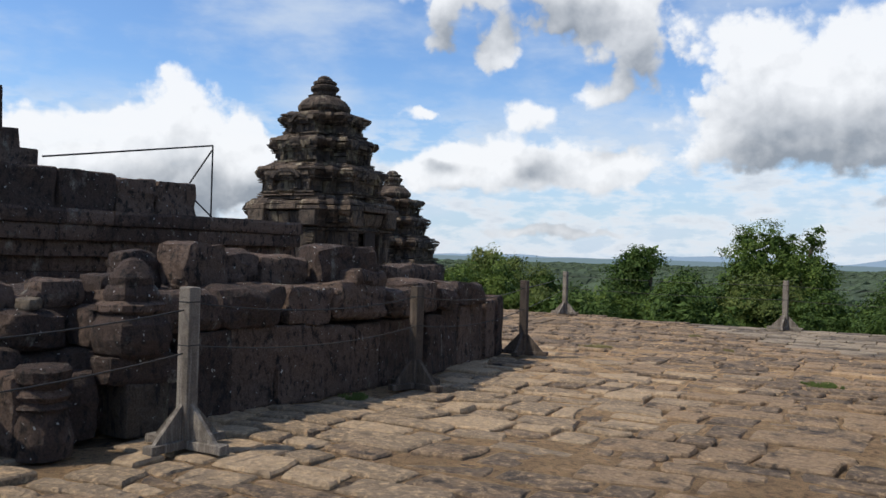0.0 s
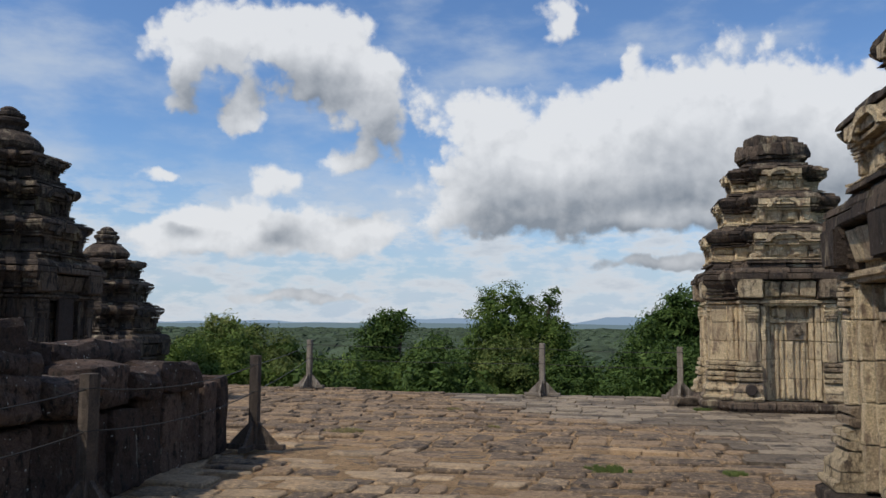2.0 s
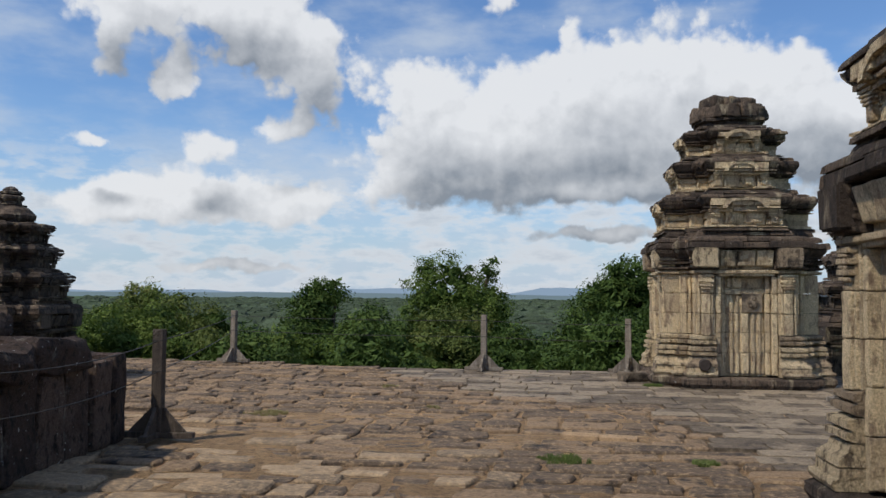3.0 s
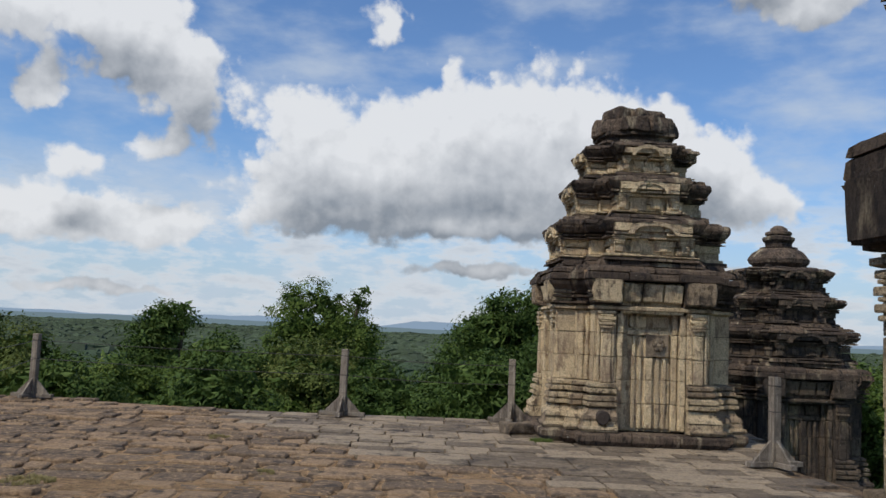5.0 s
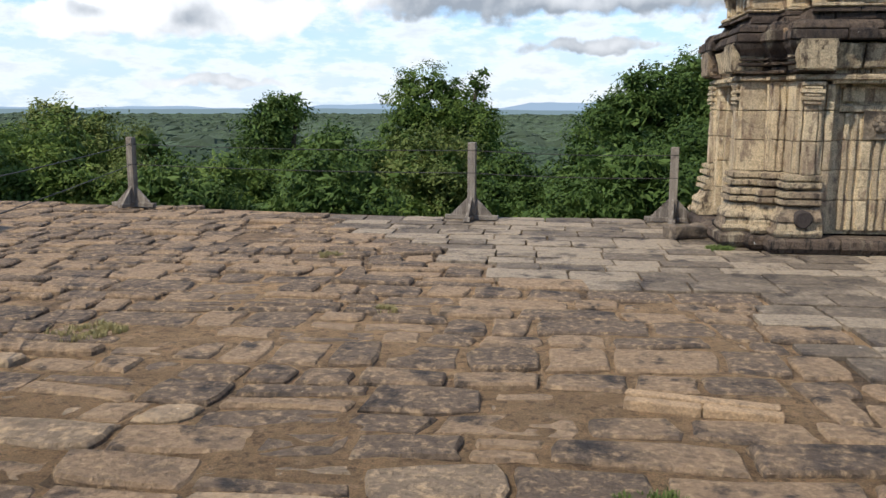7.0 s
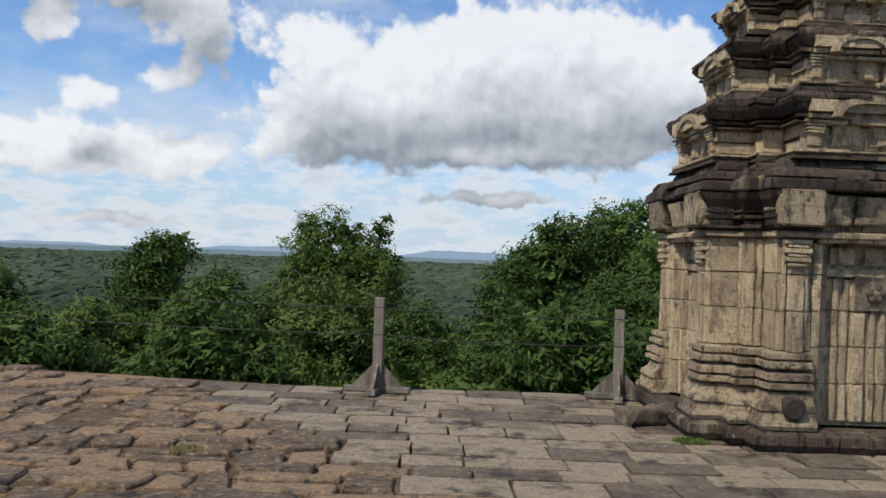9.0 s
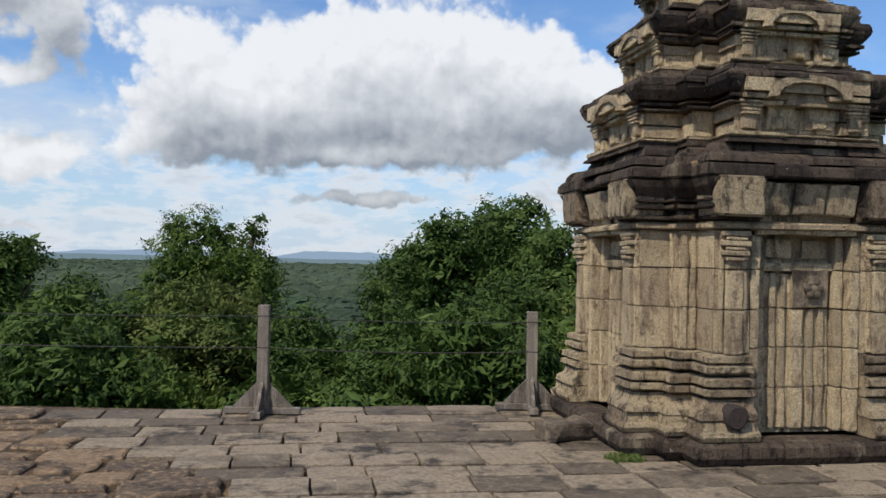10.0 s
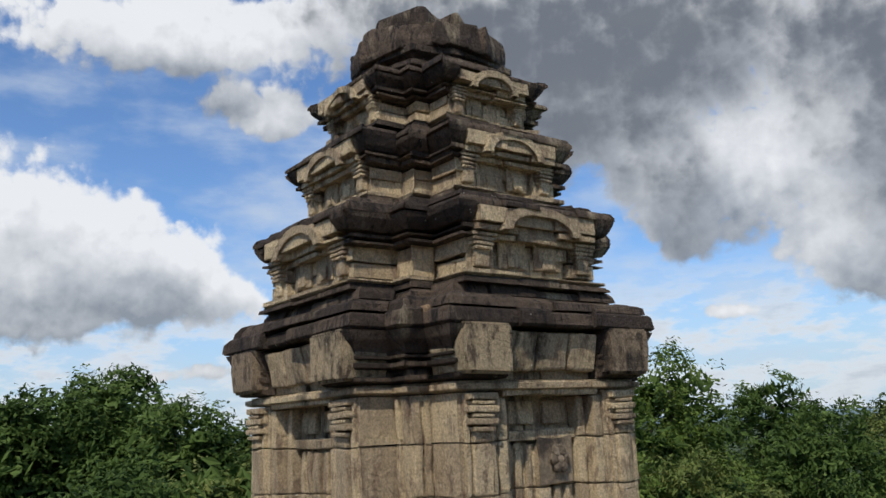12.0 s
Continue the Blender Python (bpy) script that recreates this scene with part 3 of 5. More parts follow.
    for loose, mat, nm in ((loose_cream, pale, "shaft_masonry"), (loose_dark, DARK, "cornice_masonry"), (loose_brown, base_stone, "base_masonry")):
        allv, allf = [], []
        for verts, faces in loose:
            k = len(allv)
            allv += verts
            allf += [tuple(i + k for i in f) for f in faces]
        ob = mesh_object(nm, allv, allf, mat, root)
        ob["kind"] = "stuff"

    # added core blocks light behind the facing stones; its dark colour stands for shade
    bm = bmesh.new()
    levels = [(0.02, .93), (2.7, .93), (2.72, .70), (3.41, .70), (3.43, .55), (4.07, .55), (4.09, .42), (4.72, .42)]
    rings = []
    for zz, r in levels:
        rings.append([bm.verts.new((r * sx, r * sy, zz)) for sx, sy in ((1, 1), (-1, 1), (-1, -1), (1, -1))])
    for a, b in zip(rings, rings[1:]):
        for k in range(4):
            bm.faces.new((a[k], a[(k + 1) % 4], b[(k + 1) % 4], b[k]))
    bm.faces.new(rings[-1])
    part("core", bm, CORE_SHADE, root)

    for side in detail:
        m = on_face(side)

        shift = Matrix.Translation((0, R - 1.36, 0))

        def put(nm, bm, mat, parent=None, lab="", out=True):
            if out:
                bm.transform(shift)
            roughen(bm, 0.013, 6.0, seed + side)
            bm.transform(m)
            return part(nm, bm, mat, parent or root, lab)

        # false door: two leaves with raised strips, a middle batten with a boss, a frame round it
        door = None
        for za, zb in ((0.24, 0.60), (0.60, 0.95), (0.95, 1.29), (1.29, 1.60)):
            h = zb - za - .008
            leaf = put("false_door" if door is None else "door_course", box_bm(0.64, 0.05, h, (0, 1.165, za), 0.008, 0, 1), pale, door,
                       "carved blind stone door with raised strips" if door is None else "")
            door = door or leaf
            for sx in (-0.235, -0.135, 0.135, 0.235):
                put("strip", box_bm(0.05, 0.05, h, (sx + rng.uniform(-.004, .004), 1.195, za), 0.010, 0, 1), pale, door)
            put("batten", box_bm(0.11, 0.07, h, (0, 1.198, za), 0.014, 0, 1), pale, door)
        if seed == 1 and side == 0:
            put("boss", box_bm(0.34, 0.03, 0.34, (-0.12, 1.225, 1.30), 0.006, 0, 1), SLAB, door)
            for k in range(7):
                a = k * 2 * math.pi / 6
                r = 0.0 if k == 6 else 0.06
                bm = lathe_bm([(0.045, 0), (0.042, 0.02), (0.02, 0.034)], 8)
                bm.transform(Matrix.Translation((-0.13 + r * math.cos(a), 1.252, 1.47 + r * math.sin(a))) @ Matrix.Rotation(-math.pi / 2, 4, "X"))
                put("petal", bm, SLAB, door)
            # solid dark disc: the shade inside the drain hole put into colour
            bm = lathe_bm([(0.105, 0), (0.10, 0.15), (0.085, 0.165)], 14)
            bm.transform(Matrix.Translation((0.74, 1.42, 0.40)) @ Matrix.Rotation(-math.pi / 2, 4, "X"))
            put("drain_hole", bm, CORE_SHADE, None, "dark round disc painting the shade of a drain hole in the pilaster foot")
            put("pale_stone", box_bm(0.14, 0.10, 0.11, (0.93, 1.18, 2.44), 0.012, 0, 1), BRICK, None, "small fresh pale repair stone", False)
        for sx in (-1, 1):
            for za, zb in ((0.22, 0.60), (0.60, 0.95), (0.95, 1.29), (1.29, 1.63), (1.63, 1.93)):
                put("jamb", box_bm(0.075, 0.11, zb - za - .008, (sx * 0.375, 1.21, za), 0.012, 0, 1), pale)
                put("jamb", box_bm(0.085, 0.18, zb - za - .008, (sx * 0.472, 1.26 + rng.uniform(-.006, .006), za), 0.012, 0, 1), pale)
        put("door_head", box_bm(0.68, 0.09, 0.07, (0, 1.19, 1.62), 0.012, 0, 1), pale)
        for sx in (-0.17, 0.17):
            put("head_panel", box_bm(0.24, 0.05, 0.16, (sx, 1.18, 1.73), 0.012, 0, 1), pale)
        put("lintel", box_bm(0.94, 0.20, 0.10, (0, 1.27, 1.93), 0.015, 0, 2), pale)
        # no opening here: a dark panel carries the shade of the open door
        if seed == 4 and side == 3:
            put("doorway", box_bm(0.42, 0.06, 1.72, (0, 1.36, 0.30), 0.01, 0, 1), CORE_SHADE, None, "dark panel painting the shade of an open door")
        # colonettes: fluted shaft and ringed capital
        for sx in (-1, 1):
            col = None
            for za, zb in ((0.90, 1.28), (1.28, 1.63), (1.63, 1.71)):
                drum = put("colonette" if col is None else "colonette_drum", box_bm(0.15, 0.07, zb - za - .008, (sx * 0.69, 1.375 + rng.uniform(-.006, .006), za), 0.018, 0, 1), pale, col)
                col = col or drum
            for k, (w, zz, hh) in enumerate(((0.19, 1.70, .028), (0.25, 1.742, .042), (0.18, 1.79, .024), (0.26, 1.822, .045), (0.19, 1.874, .024), (0.25, 1.905, .045))):
                put("capital_ring", box_bm(w, 0.13, hh, (sx * 0.69, 1.37, zz), 0.011, 0, 0), pale, col)
            for wx in (0.59, 0.80):
                for za, zb in ((0.915, 1.28), (1.28, 1.63), (1.63, 1.95)):
                    put("fillet", box_bm(0.035, 0.05, zb - za - .008, (sx * wx, 1.36, za), 0.008, 0, 1), pale, col)
        # pilaster strips on the corner piers
        for sx in (-1, 1):
            for wx, w in ((0.905, 0.04), (0.995, 0.06)):
                for za, zb in ((0.915, 1.28), (1.28, 1.63), (1.63, 1.95)):
                    put("pilaster_strip", box_bm(w, 0.05, zb - za - .008, (sx * wx, 1.035, za), 0.010, 0, 1), pale, None, "", False)
        # pediment: end brackets with lower scroll and blocks between
        for sx in (-1, 1):
            bm = bmesh.new()
            pts = [(0.48, 2.07), (0.90, 2.07), (0.93, 2.26), (0.91, 2.41), (0.48, 2.41)]
            lean = 0.13
            f = [bm.verts.new((sx * px, 1.40 + lean * (1.0 if pz > 2.2 else 0.93), pz)) for px, pz in pts]
            g = [bm.verts.new((sx * px, 1.15, pz)) for px, pz in pts]
            bm.faces.new(f), bm.faces.new(g)
            for k in range(5):
                bm.faces.new((f[k], f[(k + 1) % 5], g[(k + 1) % 5], g[k]))
            bmesh.ops.recalc_face_normals(bm, faces=bm.faces)
            bmesh.ops.bevel(bm, geom=bm.edges, offset=0.018, segments=2, affect="EDGES")
            put("pediment_bracket", bm, DARK if seed == 2 else base_stone)
        for bx, w in ((-0.31, 0.27), (0.0, 0.30), (0.31, 0.28)):
            bm = box_bm(w, 0.14, 0.27, (bx, 1.33, 2.10), 0.02, 0, 1)
            for v in bm.verts:
                v.co.y += (v.co.z - 2.2) * 0.25
            put("pediment_block", bm, pale)
        # small blind doors, colonettes and arches on the receding storeys
        for z0, z1, c, b, p in tiers:
            h = z1 - z0
            q = b / 0.58
            put("upper_panel", box_bm(0.24 * q, 0.03, .30 * h, (-0.16 * q, p - .03, z0 + .2 * h), 0.008), pale, None, "", False)
            put("upper_panel", box_bm(0.24 * q, 0.03, .30 * h, (0.16 * q, p - .03, z0 + .2 * h), 0.008), pale, None, "", False)
            for sx in (-0.16, 0.16):
                put("upper_panel_field", box_bm(0.11 * q, 0.03, .15 * h, (sx * q, p - .012, z0 + .22 * h), 0.006), pale, None, "", False)
            for sx in (-1, 1):
                col = put("upper_colonette", box_bm(0.11 * q, 0.06, .34 * h, (sx * .46 * q, p + .01, z0 + .19 * h), 0.01), pale, None, "", False)
                for k in range(4):
                    put("capital_ring", box_bm((.15 + .02 * k) * q, 0.07 + .012 * k, .035 * h, (sx * .46 * q, p + .02, z0 + (.36 + .045 * k) * h), 0.006), pale, col, "", False)
            bm = bmesh.new()
            outer = [(math.cos(a) * 0.36 * q, math.sin(a) * 0.30 * h) for a in [math.pi * k / 10 for k in range(11)]]
            inner = [(px * .78, pz * .68) for px, pz in outer]
            for yy0, yy1 in ((p + .08, p + .155),):
                lay = [[bm.verts.new((px, yy, z0 + .55 * h + pz)) for px, pz in ring] for yy in (yy0, yy1) for ring in (outer, inner)]
                for a, b2 in ((0, 2), (2, 3), (3, 1)):
                    for k in range(10):
                        bm.faces.new((lay[a][k], lay[a][k + 1], lay[b2][k + 1], lay[b2][k]))
            put("arch", bm, pale, None, "", False)

    # crown
    if top == "dome":
        bm = lathe_bm([(.58, 0), (.66, .03), (.66, .07), (.56, .09), (.56, .15), (.63, .17), (.63, .22), (.50, .24)], 24, (0, 0, 4.64), 0.45)
        roughen(bm, 0.03, 4.0, seed)
        part("crown_base", bm, DARK, root)
        for k in range(11):
            a = (k + rng.uniform(-.15, .15)) * 2 * math.pi / 11
            bm = box_bm(0.44 + rng.uniform(-.05, .05), 0.40, 0.26 + rng.uniform(-.05, .06), (0, 0, 0), 0.03, 0, 2)
            for v in bm.verts:
                v.co.x *= 1 - 0.7 * max(0, v.co.z - .10)
                v.co.y *= 1 - 0.5 * max(0, v.co.z - .10)
            bm.transform(Matrix.Translation((0.48 * math.cos(a), 0.48 * math.sin(a), 4.85 + rng.uniform(-.02, .03))) @ Matrix.Rotation(a + math.pi / 2, 4, "Z"))
            roughen(bm, 0.035, 4.0, seed + k)
            roughen(bm, 0.012, 12.0, seed + k)
            part("crown_stone", bm, DARK, root)
        for k in range(5):
            a = (k + rng.uniform(-.2, .2)) * 2 * math.pi / 5
            bm = box_bm(0.50, 0.42, 0.22 + rng.uniform(-.04, .04), (0, 0, 0), 0.07, 0, 2)
            bm.transform(Matrix.Translation((0.27 * math.cos(a), 0.27 * math.sin(a), 5.08 + rng.uniform(-.02, .02))) @ Matrix.Rotation(a + math.pi / 2, 4, "Z"))
            roughen(bm, 0.04, 4.0, seed + k + 20)
            part("crown_cap", bm, DARK, root)
    else:
        bm = lathe_bm([(.50, 0), (.60, .08), (.62, .16), (.52, .30), (.40, .38), (.36, .40)], 16, (0, 0, 4.68))
        roughen(bm, 0.03, 4.0, seed)
        part("lotus_base", bm, DARK, root)
        bm = lathe_bm([(.36, 0), (.38, .05), (.26, .07), (.27, .14), (.33, .20), (.33, .26), (.24, .30)], 14, (0, 0, 5.06))
        roughen(bm, 0.02, 5.0, seed)
        part("lotus_vase", bm, DARK, root)
        bm = lathe_bm([(.20, 0), (.27, .04), (.27, .09), (.18, .12), (.17, .17), (.10, .22), (.03, .24)], 12, (0, 0, 5.35))
        roughen(bm, 0.02, 5.0, seed)
        part("finial", bm, DARK, root)
    return root


tower("temple_tower", -0.31, 20.21, 0, "weathered cream and black sandstone tower with blind doors and broken crown", "dome", (0, 1), 1, stone_sides=((0, -1), (-1, 0)))
tower("temple_tower", 1.67, 9.80, 0, "weathered sandstone tower with streaked pale false door beside the path", "dome", (0, 1), 2, stone_sides=((-1, 0),))
tower("temple_tower", 3.1, 24.8, -1.5, "blackened sandstone tower with lotus finial on the lower terrace", "finial", (0, 1), 3, shaft=BLACKENED)
tower("temple_tower", -14.1, 14.2, -0.03, "dark sandstone tower with lotus finial behind the rubble wall", "finial", (0, 3), 4, 1.03, shaft=BLACKENED)
tower("temple_tower", -17.9, 21.0, -1.5, "small blackened tower with lotus finial on the lower terrace", "finial", (0, 3), 5, 1.03, shaft=BLACKENED)


# ---- terrace ----
TERRACE = [(-40, -32), (3.7, -32), (3.7, 11.6), (2.12, 16.2), (1.62, 17.5), (1.98, 19.0), (1.98, 22.5), (-2.35, 22.5), (-2.6, 21.35), (-5.2, 20.85), (-15.2, 20.75),
           (-15.2, 17.5), (-40, 17.5)]


def inside(x, y, poly=TERRACE):
    hit = False
    for (x0, y0), (x1, y1) in zip(poly, poly[1:] + poly[:1]):
        if (y0 > y) != (y1 > y) and x < (x1 - x0) * (y - y0) / (y1 - y0) + x0:
            hit = not hit
    return hit


def prism(name, poly, z0, z1, material):
    n = len(poly)
    verts = [(x, y, z0) for x, y in poly] + [(x, y, z1) for x, y in poly]
    faces = [tuple(range(n))[::-1], tuple(range(n, 2 * n))] + [(k, (k + 1) % n, n + (k + 1) % n, n + k) for k in range(n)]
    return mesh_object(name, verts, faces, material)


terrace = tagged(prism("pavement", TERRACE, -1.6, -0.045, SOIL), "sandstone terrace paved with worn uneven slabs over sandy soil", "pavement", kind="structure")


def ground_height(x, y):
    """The temple hill: a lower terrace, a wooded slope, then the plain."""
    dx, dy = max(0, abs(x + 12) - 24), max(0, abs(y - 0) - 32)
    r = math.hypot(dx, dy)
    t = min(1, r / 60)
    t = t * t * (3 - 2 * t)
    return -1.5 - 20.5 * t


verts, faces = [], []
radii = [0, 8, 16, 22, 27, 31, 35, 39, 44, 50, 57, 65, 75, 90, 110, 150, 220, 350, 600, 1000, 1700, 2800, 4600]
SEG = 96
for r in radii:
    for k in range(SEG):
        a = 2 * math.pi * k / SEG
        x, y = -12 + r * math.cos(a), r * math.sin(a)
        verts.append((x, y, ground_height(x, y)))
for i in range(len(radii) - 1):
    for k in range(SEG):
        a, b = i * SEG + k, i * SEG + (k + 1) % SEG
        faces.append((a, b, b + SEG, a + SEG))
tagged(mesh_object("ground", verts, faces, HILL, smooth=True), "wooded hill falling to a green plain", "ground", kind="structure")


# paving: courses along x, stones of uneven length, edges worn round
def stone_mesh(w, d, h, rng, wear):
    """A worn slab centred on its top: ragged outline of twelve points, a rounded shoulder, slightly domed and pitted top."""
    pts = []
    base = [(-.5, -.5), (-.2, -.5), (.15, -.5), (.5, -.5), (.5, -.15), (.5, .2), (.5, .5), (.18, .5), (-.16, .5), (-.5, .5), (-.5, .17), (-.5, -.18)]
    for u, v in base:
        corner = abs(u) == .5 and abs(v) == .5
        k = wear * (2.0 if corner else 1.1)
        pts.append((u * w - (math.copysign(rng.uniform(0, k), u) if abs(u) == .5 else rng.uniform(-k, k)), v * d - (math.copysign(rng.uniform(0, k), v) if abs(v) == .5 else rng.uniform(-k, k))))
    verts, faces = [], []
    lip = min(.020, .2 * min(w, d)) * (wear / .03) ** .5
    for inset, z, j in ((0, -h, 0), (0, -0.30 * h * wear / .03, 0.003), (lip, -0.004, 0.004)):
        for x, y in pts:
            verts.append((x * (1 - 2 * inset / w), y * (1 - 2 * inset / d), z + rng.uniform(-j, j)))
    n = len(pts)
    for r in range(2):
        for k in range(n):
            faces.append((r * n + k, r * n + (k + 1) % n, (r + 1) * n + (k + 1) % n, (r + 1) * n + k))
    verts.append((rng.uniform(-.1, .1) * w, rng.uniform(-.1, .1) * d, rng.uniform(-0.010, 0.006)))
    for k in range(n):
        faces.append((2 * n + k, 2 * n + (k + 1) % n, 3 * n))
    return verts, faces


GRASS_SPOTS = [(-2.12, 11.58, .30), (-0.62, 9.9, .28), (-4.41, 14.65, .14), (-5.89, 17.0, .18), (-5.55, 6.6, .2), (-1.62, 18.8, .22), (-6.24, 13.39, .32), (-0.8, 11.82, .16)]


def worn_line(p, laid):
    """Bends the courses out of true, less where the slabs are relaid."""
    q = noise.noise_vector(Vector((p.x * .42, p.y * .42, 2.0))) * (.20 if not laid else .04)
    r = noise.noise_vector(Vector((p.x * 1.5, p.y * 1.5, 5.0))) * (.07 if not laid else .012)
    return Vector((p.x + q.x + r.x, p.y + (q.y + r.y) * .8, p.z))


def build_paving():
    rng = random.Random(11)
    loose = {PAVING: ([], []), PAVING_SANDY: ([], []), SLAB: ([], [])}
    singles = 0
    ca, sa = math.cos(radians(AXIS)), math.sin(radians(AXIS))
    spin = Matrix.Rotation(radians(AXIS), 3, "Z")
    v_ = -6.0
    while v_ < 25.0:
        depth = rng.uniform(0.30, 0.54)
        u_ = -15.3 + rng.uniform(0, 0.4)
        bend = rng.uniform(-.02, .02)
        while u_ < 8.0:
            mid = (u_ * ca - v_ * sa, u_ * sa + v_ * ca)
            laid = mid[0] > -0.9 - (mid[1] - 13) * 0.30 and mid[1] > 11.5 or mid[1] > 15.8 and mid[0] > -3.6 - (mid[1] - 15.8) * 1.0
            w = rng.uniform(0.36, 0.92) if not laid else rng.uniform(0.45, 0.85)
            cu, cv = u_ + w / 2, v_ + depth / 2 + bend + noise.noise(Vector((u_ * .5, v_ * .5, 3))) * 0.05
            u_ += w
            cx, cy = cu * ca - cv * sa, cu * sa + cv * ca
            if cx > 3.5 or cx < -15.3 or cy < -4 or cy > 21.3:
                continue
            if not all(inside(px, py) for px, py in ((cx - w * .46, cy), (cx + w * .46, cy), (cx, cy + depth * .42))):
                continue
            if cx < -7.5 and cy < 10 or cx < -6.2 and cy < 2.5:
                continue
            if rng.random() < (0.012 if not laid or cx < -4.4 and cy < 5 else 0.004):
                continue
            if cx < -4.0 and cy < 4.6 and rng.random() < .35:
                continue
            if any(math.hypot(cx - gx, cy - gy) < gr for gx, gy, gr in GRASS_SPOTS[:2]):
                continue
            if -2.45 < cx < -1.4 and abs(cy - 13.0) < .19:
                continue
            pieces = [(cu, cv, w, depth)]
            if not laid and depth > .33 and rng.random() < .22:
                pieces = [(cu, cv - depth * .26, w, depth * .5), (cu + rng.uniform(-.05, .05), cv + depth * .25, w, depth * .48)]
            elif not laid and w > .55 and rng.random() < .3:
                pieces = [(cu - w * .25, cv, w * .5, depth), (cu + w * .25, cv, w * .5, depth)]
            for pu, pv, pw, pd in pieces:
                px, py = pu * ca - pv * sa, pu * sa + pv * ca
                wear = 0.024 if not laid else 0.009
                v, f = stone_mesh(pw - (.024 if not laid else .013), pd - (.026 if not laid else .014), 0.09, rng, wear)
                tilt = spin @ Euler((rng.gauss(0, .018 if not laid else .005), rng.gauss(0, .016 if not laid else .005), rng.gauss(0, .045 if not laid else .006))).to_matrix()
                lift = rng.gauss(0, .010 if not laid else .003) + 0.05 * noise.noise(Vector((px * .3, py * .3, 7))) * .4
                if not laid:
                    lift -= max(0, noise.noise(Vector((px * .75, py * .75, 11))) - .22) * .13
                pos = Vector((px, py, lift))
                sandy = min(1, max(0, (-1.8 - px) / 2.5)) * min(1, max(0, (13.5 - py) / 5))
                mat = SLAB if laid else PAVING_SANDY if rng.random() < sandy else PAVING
                if singles < 300 and -4.2 < px < -0.6 and 8.8 < py < 15.2:
                    singles += 1
                    ob = mesh_object("paving_slab", [worn_line(tilt @ Vector(q) + pos, laid) - pos for q in v], f, mat, terrace)
                    ob.location = pos
                else:
                    vs, fs = loose[mat]
                    k = len(vs)
                    vs += [worn_line(tilt @ Vector(q) + pos, laid) for q in v]
                    fs += [tuple(i + k for i in q) for q in f]
        v_ += depth
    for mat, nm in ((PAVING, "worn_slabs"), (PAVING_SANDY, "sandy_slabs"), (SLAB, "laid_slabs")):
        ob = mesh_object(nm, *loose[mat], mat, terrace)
        ob["kind"] = "stuff"


def build_sand():
    """Blown sand lying in the joints and over the lowest edges of the worn slabs."""
    step, verts, faces = 0.10, [], []
    nx, ny = 105, 165
    for r in range(ny + 1):
        for c in range(nx + 1):
            x, y = -8.4 + c * step, 0.6 + r * step
            n = noise.fractal(Vector((x * .8, y * .8, 4)), .9, 2.1, 4)
            z = -.030 + .034 * max(-.6, min(1.0, n)) + .006 * noise.noise(Vector((x * 9, y * 9, 1)))
            if x > -1.2 - (y - 13) * 0.30 and y > 11.2:
                z -= .018
            rim = min(x + 8.4, 2.1 - x, y - .6, 17.1 - y) + .5 * n
            z -= .05 * max(0, 1 - max(0, rim) / 1.6)
            verts.append((x, y, z))
    for r in range(ny):
        for c in range(nx):
            k = r * (nx + 1) + c
            if inside(verts[k][0], verts[k][1]):
                faces.append((k, k + 1, k + nx + 2, k + nx + 1))
    tagged(mesh_object("sand", verts, faces, SAND, smooth=True), "orange gravelly sand lying between the worn slabs", "sand", kind="stuff")


build_sand()


# ---- fence posts with wire ----
def fence_post(x, y, height, label, turn=0.0, lean=(0, 0), wood=None):
    wood = wood or WOOD
    root = new("fence_post")
    root.matrix_world = pose(x, y, 0.0, lean[0], lean[1], turn)
    tagged(root, label, "fence post", "rope fence posts")
    bm = box_bm(0.115, 0.115, height - 0.07, (0, 0, 0.07), 0.012, 0, 1)
    roughen(bm, 0.005, 8, x)
    part("post", bm, wood, root)
    for k in range(2):
        bm = box_bm(0.80 if k == 0 else 0.10, 0.10 if k == 0 else 0.74, 0.065, (0, 0, 0.012 + 0.004 * k), 0.008, 0, 1)
        roughen(bm, 0.004, 8, x + k)
        part("foot_beam", bm, wood, root)
    for k in range(4):
        bm = bmesh.new()
        tri = [(0.055, 0.078), (0.32, 0.078), (0.055, 0.35)]
        f = [bm.verts.new((px, -.018, pz)) for px, pz in tri]
        g = [bm.verts.new((px, .018, pz)) for px, pz in tri]
        bm.faces.new(f), bm.faces.new(g[::-1])
        for i in range(3):
            bm.faces.new((f[i], g[i], g[(i + 1) % 3], f[(i + 1) % 3]))
        bmesh.ops.rotate(bm, cent=(0, 0, 0), matrix=Matrix.Rotation(k * math.pi / 2, 3, "Z"), verts=bm.verts)
        part("brace", bm, wood, root)
    for zz in (height - 0.12, height - 0.45):
        part("staple", box_bm(0.121, 0.121, 0.010, (0, 0, zz), 0.003), WIRE, root)
    return root


POSTS = [(-4.79, 3.95, 1.24, 8), (-5.44, 7.45, 1.17, -6), (-6.42, 11.25, 1.17, 12), (-10.9, 20.35, 1.16, 0), (-5.11, 20.4, 1.15, 2), (-2.24, 21.0, 1.10, 0), (1.35, 17.5, 1.15, 25)]
for k, (px, py, ph, pt) in enumerate(POSTS):
    fence_post(px, py, ph, "grey weathered timber post on a braced cross foot" + (", dark stained" if k in (1, 2) else ""), pt, (0, 0), WOOD_DARK if k in (1, 2) else WOOD)


